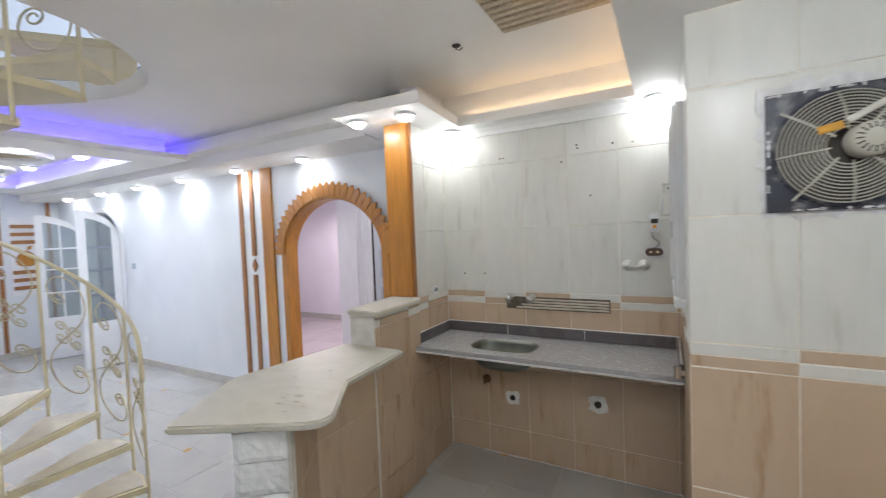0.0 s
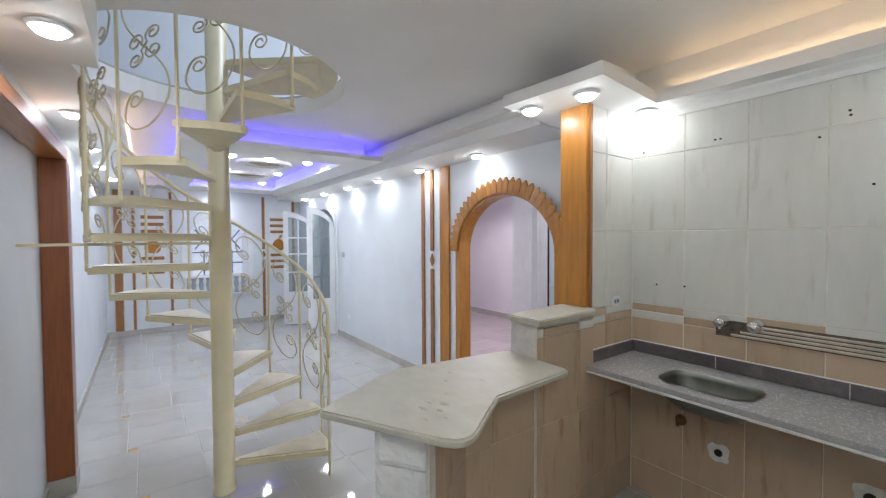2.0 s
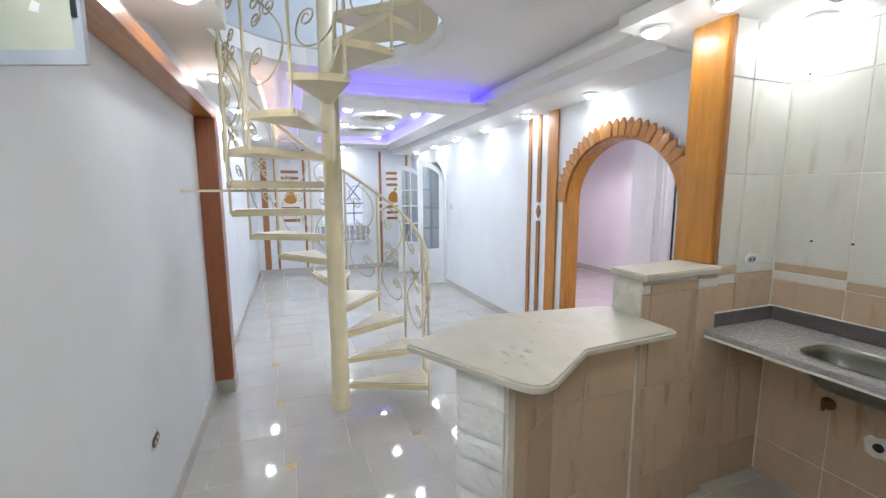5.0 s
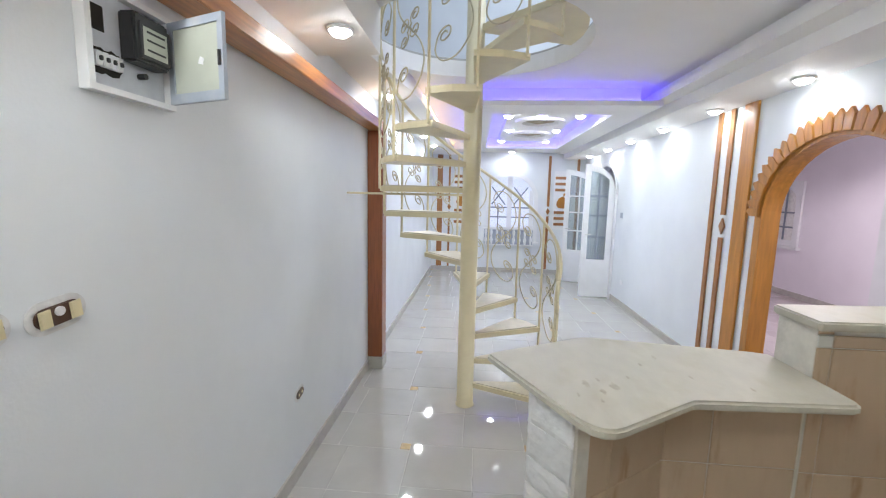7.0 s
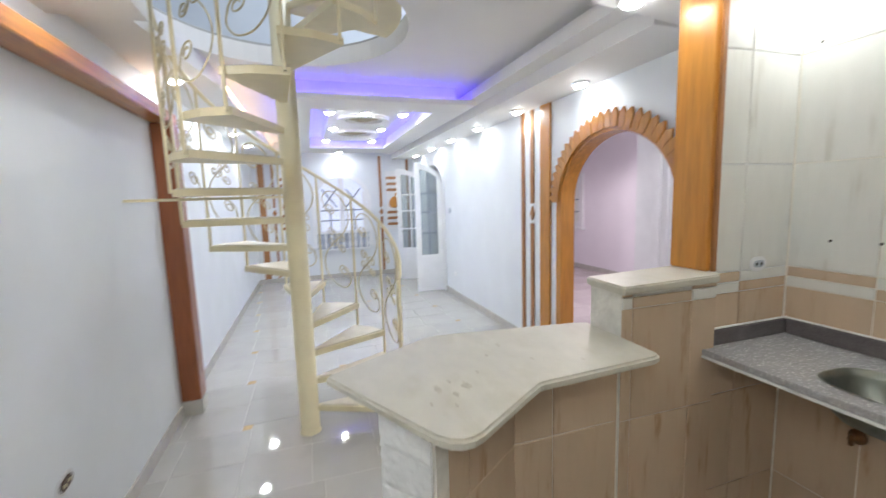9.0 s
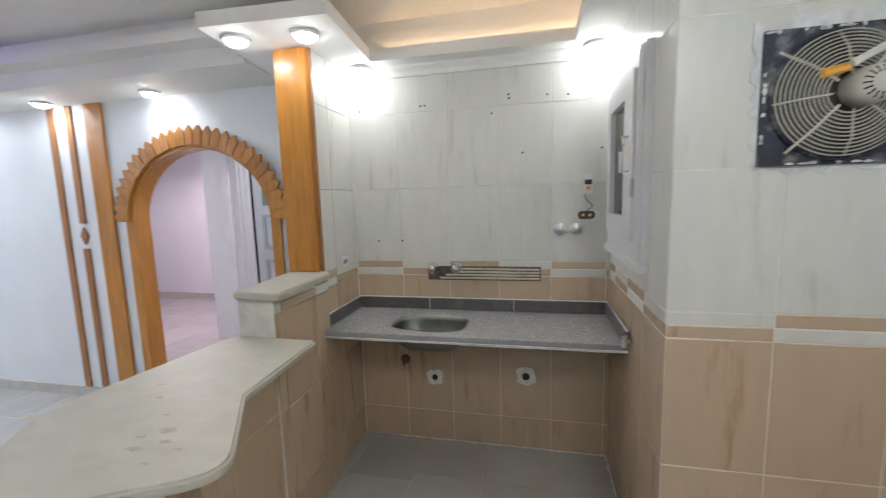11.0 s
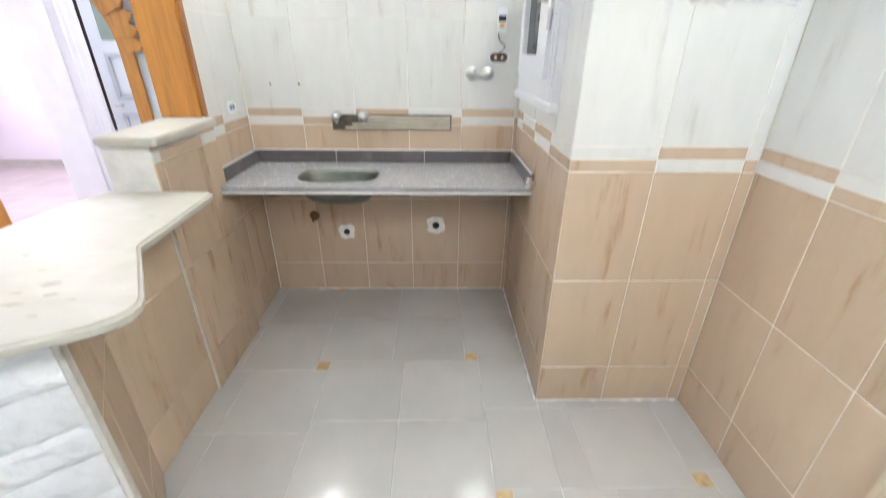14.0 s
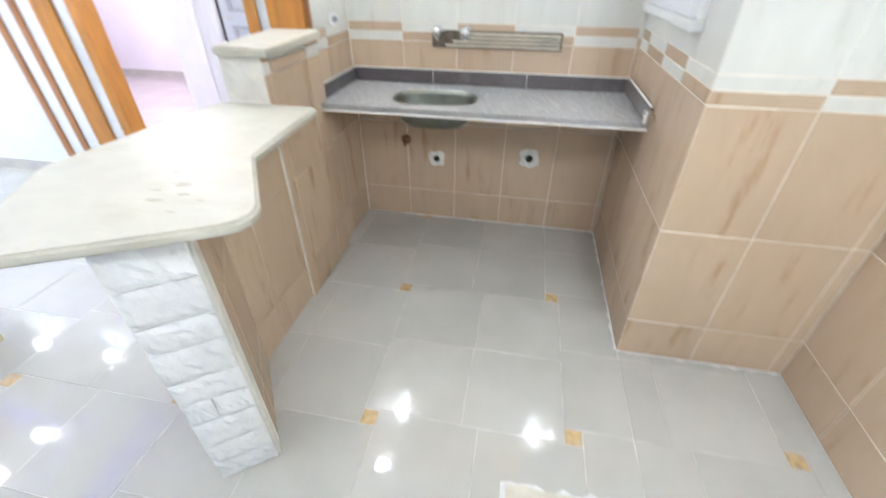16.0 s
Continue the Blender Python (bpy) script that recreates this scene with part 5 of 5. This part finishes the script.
part("cement", prism(bot + top[::-1], 0.0012, 0.005), MORTAR, pt)


def ragged(x0, x1, y0, y1, n=14, e=0.008):
    """A torn strip: straight-sided on the whole, with an uneven border."""
    q = [(x0 + (x1 - x0) * k / n, y0 + random.uniform(-e, e)) for k in range(n + 1)]
    return q + [(x1 + random.uniform(-e, e) * 2, (y0 + y1) / 2)] + [(x1 - (x1 - x0) * k / n, y1 + random.uniform(-e, e)) for k in range(n + 1)]


part("tile_strip", prism(ragged(-0.222, 0.21, 1.066, 1.194), 0.0052, 0.0072), PATCHT, pt)
part("tile_strip", prism(ragged(0.34, 0.465, 1.062, 1.165, 8, 0.014), 0.0052, 0.006), PATCHT, pt)
part("cement_smear", prism(ragged(0.62, 0.69, 1.03, 1.12, 8, 0.012), 0.0052, 0.0062), GROUT_FL, pt)

# ---- tiles and stones, last ----
CACHE = {}


def piece(name, parent, sx, sy, sz, m, material):
    """A thin chamfered slab sx by sy by sz on one shared mesh, at the pose m."""
    key = (round(sx, 3), round(sy, 3), round(sz, 4), material.name)
    if key not in CACHE:
        c = min(0.0025, sx / 5, sy / 5)
        bm = bmesh.new()
        lo = [bm.verts.new((x * sx / 2, y * sy / 2, 0)) for x, y in ((-1, -1), (1, -1), (1, 1), (-1, 1))]
        mi = [bm.verts.new((x * sx / 2, y * sy / 2, sz - min(c, sz / 2))) for x, y in ((-1, -1), (1, -1), (1, 1), (-1, 1))]
        hi = [bm.verts.new((x * (sx / 2 - c), y * (sy / 2 - c), sz)) for x, y in ((-1, -1), (1, -1), (1, 1), (-1, 1))]
        for A, B in ((lo, mi), (mi, hi)):
            for k in range(4):
                bm.faces.new((A[k], A[(k + 1) % 4], B[(k + 1) % 4], B[k]))
        bm.faces.new(hi)
        me = bpy.data.meshes.new(name)
        bm.to_mesh(me)
        bm.free()
        me.materials.append(material)
        CACHE[key] = me
    ob = new(name, CACHE[key])
    ob.parent = parent
    ob.matrix_basis = m
    return ob


ROWS_Z = [(0.0, 0.20, 0), (0.20, 0.65, 0), (0.65, 1.10, 0), (1.10, 1.145, 2), (1.145, 1.19, 3), (1.19, 1.64, 1), (1.64, 2.09, 1), (2.09, ZS, 1)]


def tile_face(parent, origin, udir, ulen, first, top=ZS, skip=None, width=0.295, thick=0.0052, phase=0):
    """Tiles on an upright face: origin at its foot, udir along it; first is the width of the first, cut tile."""
    u = Vector((*udir, 0)).normalized()
    nrm = u.cross(Vector((0, 0, 1)))
    rot = Matrix((u, Vector((0, 0, 1)), nrm)).transposed().to_4x4()
    cuts, x = [0.0], first
    while x < ulen - 0.012:
        cuts.append(x)
        x += width
    cuts.append(ulen)
    g = 0.0035
    for k, (a, b) in enumerate(zip(cuts, cuts[1:])):
        for z0, z1, kind in ROWS_Z:
            z1 = min(z1, top)
            if z1 - z0 < 0.02 or (skip and skip(a, b, z0, z1)):
                continue
            odd = (k + phase) % 2
            material = TILE_LO if kind == 0 else TILE_UP if kind == 1 else (TILE_LO if (kind == 3) == bool(odd == 0) else TILE_UP)
            c = Vector(origin) + u * ((a + b) / 2) + Vector((0, 0, (z0 + z1) / 2))
            piece("tile", parent, b - a - g, z1 - z0 - g, thick, Matrix.Translation(c) @ rot, material)


W = bpy.data.objects
tile_face(W["wall_sink"], (XP + 0.005, YS + 0.004, 0), (1, 0), XN - XP - 0.005, 0.307, width=0.304, phase=0)
tile_face(W["wall_partition"], (XP - 0.004, 2.45, 0), (0, 1), YS - 2.45, 0.17)
wn = W["wall_niche_side"]


def tile_niche():
    """Niche side: whole tiles above and below the window, cut ones beside it."""
    t0, t1 = WIN[0] - 0.05, WIN[1] + 0.05
    tile_face(wn, (XN + 0.004, YS, 0), (0, -1), YS - YF, 0.15, skip=lambda a, b, z0, z1: z1 > 1.195 and z0 < 2.09)
    nr = Matrix(((0, 0, -1, 0), (-1, 0, 0, 0), (0, 1, 0, 0), (0, 0, 0, 1)))
    for z0, z1 in ((1.19, 1.64), (1.64, 2.09)):
        for ya, yb in ((YF, t0), (t1, YS)):
            if yb - ya > 0.03:
                piece("tile", wn, yb - ya - 0.003, z1 - z0 - 0.0035, 0.0045, Matrix.Translation((XN + 0.004, (ya + yb) / 2, (z0 + z1) / 2)) @ nr, TILE_UP)


za, zb = 1.19, WIN[2] - 0.09
for ya, yb in ((WIN[0] - 0.05, 2.49), (2.49, WIN[1] + 0.05)):
    piece("tile", wn, yb - ya - 0.003, zb - za - 0.0035, 0.0045, Matrix.Translation((XN + 0.004, (ya + yb) / 2, (za + zb) / 2)) @ Matrix(((0, 0, -1, 0), (-1, 0, 0, 0), (0, 1, 0, 0), (0, 0, 0, 1))), TILE_UP)
tile_niche()
tile_face(W["wall_fan"], (XN - 0.0005, YF + 0.004, 0), (1, 0), XE - XN, 0.31, width=0.315, phase=1)
tile_face(W["wall_end"], (XE + 0.004, YF, 0), (0, -1), YF - YL, 0.303, width=0.303, phase=0)

# counter wall, pedestal side
cwall = W["counter_wall"]
tile_face(cwall, (-1.30, 1.52, 0), (0, 1), 0.45, 0.16, top=0.966)
dx, dy = -1.30 + 1.035, 1.52 - 1.145
cl = math.hypot(dx, dy)
strip = 0.055
tile_face(cwall, (-1.035 + dx / cl * strip, 1.145 + dy / cl * strip, 0), (dx, dy), cl - strip, 0.165 - strip, top=0.966)
part("corner_strip", prism([(0, 0), (strip, 0), (strip, -0.009), (0, -0.009)], 0.0, 0.965, Matrix.Translation((-1.035, 1.145, 0)) @ Matrix.Rotation(math.atan2(dy, dx), 4, "Z").to_4x4()), PLASTER, cwall, "white plaster corner strip")
pw = W["pedestal"]
tile_face(pw, (-1.285, 1.97, 0), (0, 1), 0.476, 0.05, top=1.165)

part("corner_grout", box(-1.2995, -1.292, 1.967, 1.9705, 0, 0.966, 0.001), GROUT, cwall, "pale grout in the corner")

# white mortar left along the foot of the tiled walls
random.seed(17)


def mortar_line(wall, a, b, normal, n):
    """An uneven bead of mortar on the floor from a to b, standing out along the normal."""
    av, bv, nv = Vector((*a, 0)), Vector((*b, 0)), Vector((*normal, 0))
    front = [av + (bv - av) * (k / n) + nv * (0.004 + random.uniform(0, 0.012) * (random.random() < 0.6)) for k in range(n + 1)]
    back = [bv, av]
    part("mortar_line", prism([(v.x, v.y) for v in front + back], 0.0012, 0.006), MORTAR, wall, "white mortar bead")


mortar_line(W["wall_sink"], (-1.05, YS - 0.002), (XN - 0.01, YS - 0.002), (0, -1), 60)
mortar_line(W["wall_niche_side"], (XN - 0.002, YS - 0.02), (XN - 0.002, YF), (-1, 0), 40)
mortar_line(W["wall_fan"], (XN, YF - 0.002), (XE - 0.01, YF - 0.002), (0, -1), 30)

# stone cladding on the end of the counter wall
sd = Vector((-1.185 + 1.035, 1.035 - 1.145, 0))
sl = sd.length
su = sd.normalized()
sn = Vector((0, 0, 1)).cross(su)
if sn.y > 0:
    sn = -sn
random.seed(21)
z = 0.0
row = 0
while z < 0.93:
    h = random.choice((0.095, 0.11, 0.12))
    h = min(h, 0.962 - z)
    cuts = [0, sl] if row != 3 else [0, sl * 0.55, sl]
    for a, b in zip(cuts, cuts[1:]):
        bm = bmesh.new()
        nu, nv = 9, 5
        d0 = random.uniform(0.015, 0.021)
        grid = [[bm.verts.new(Vector((-1.035, 1.145, 0)) + su * (a + 0.002 + (b - a - 0.004) * i / nu) + Vector((0, 0, z + 0.002 + (h - 0.004) * j / nv)) + sn * (d0 * (0.6 if i in (0, nu) or j in (0, nv) else 1.0) + random.uniform(-0.0032, 0.0032))) for j in range(nv + 1)] for i in range(nu + 1)]
        for i in range(nu):
            for j in range(nv):
                bm.faces.new((grid[i][j], grid[i + 1][j], grid[i + 1][j + 1], grid[i][j + 1]))
        rim = [grid[i][0] for i in range(nu + 1)] + [grid[nu][j] for j in range(1, nv + 1)] + [grid[i][nv] for i in range(nu - 1, -1, -1)] + [grid[0][j] for j in range(nv - 1, 0, -1)]
        back = [bm.verts.new(v.co - sn * ((v.co - Vector((-1.035, 1.145, v.co.z))).dot(sn) - 0.001)) for v in rim]
        for k in range(len(rim)):
            bm.faces.new((rim[k], rim[(k + 1) % len(rim)], back[(k + 1) % len(rim)], back[k]))
        part("stone", bm, STONE, cwall)
    z += h
    row += 1

# floor tiles: blocks of four set in a pinwheel round small inserts, cut to the rooms
BLK, INS, PX, PY = 0.778, 0.066, -0.795, 1.314
TS = BLK / 2
ROOMS = [(XF, XP - 0.19, YL, YR), (XP - 0.19, XN, YL, YS), (XN, XE, YL, YF)]


def cut_piece(name, x0, x1, y0, y1, thick, lift, material):
    for a, b, c, d in ROOMS:
        p, q, r, t = max(x0, a), min(x1, b), max(y0, c), min(y1, d)
        if q - p > 0.02 and t - r > 0.02:
            piece(name, FLOOR_OB, q - p - 0.0024, t - r - 0.0024, thick, Matrix.Translation(((p + q) / 2, (r + t) / 2, lift)), material)


for i in range(-12, 5):
    for j in range(-4, 5):
        ox, oy = PX + i * BLK - j * INS, PY + i * INS + j * BLK
        cut_piece("insert", ox, ox + INS, oy, oy + INS, 0.0045, -0.0036, INSERT)
        for u in range(2):
            for v in range(2):
                tx, ty = ox - BLK + u * TS, oy + v * TS
                cut_piece("tile", tx, tx + TS, ty, ty + TS, 0.0045, -0.0042 + 0.0004 * ((i * 7 + j * 3 + u * 2 + v) % 3), FLOOR)
for i in range(17):
    for j in range(8):
        piece("tile", W["floor_lavender"], 0.397, 0.397, 0.004, Matrix.Translation((-7.7 + i * 0.4, YR + 0.4 + j * 0.4, -0.002)), PATTERN)
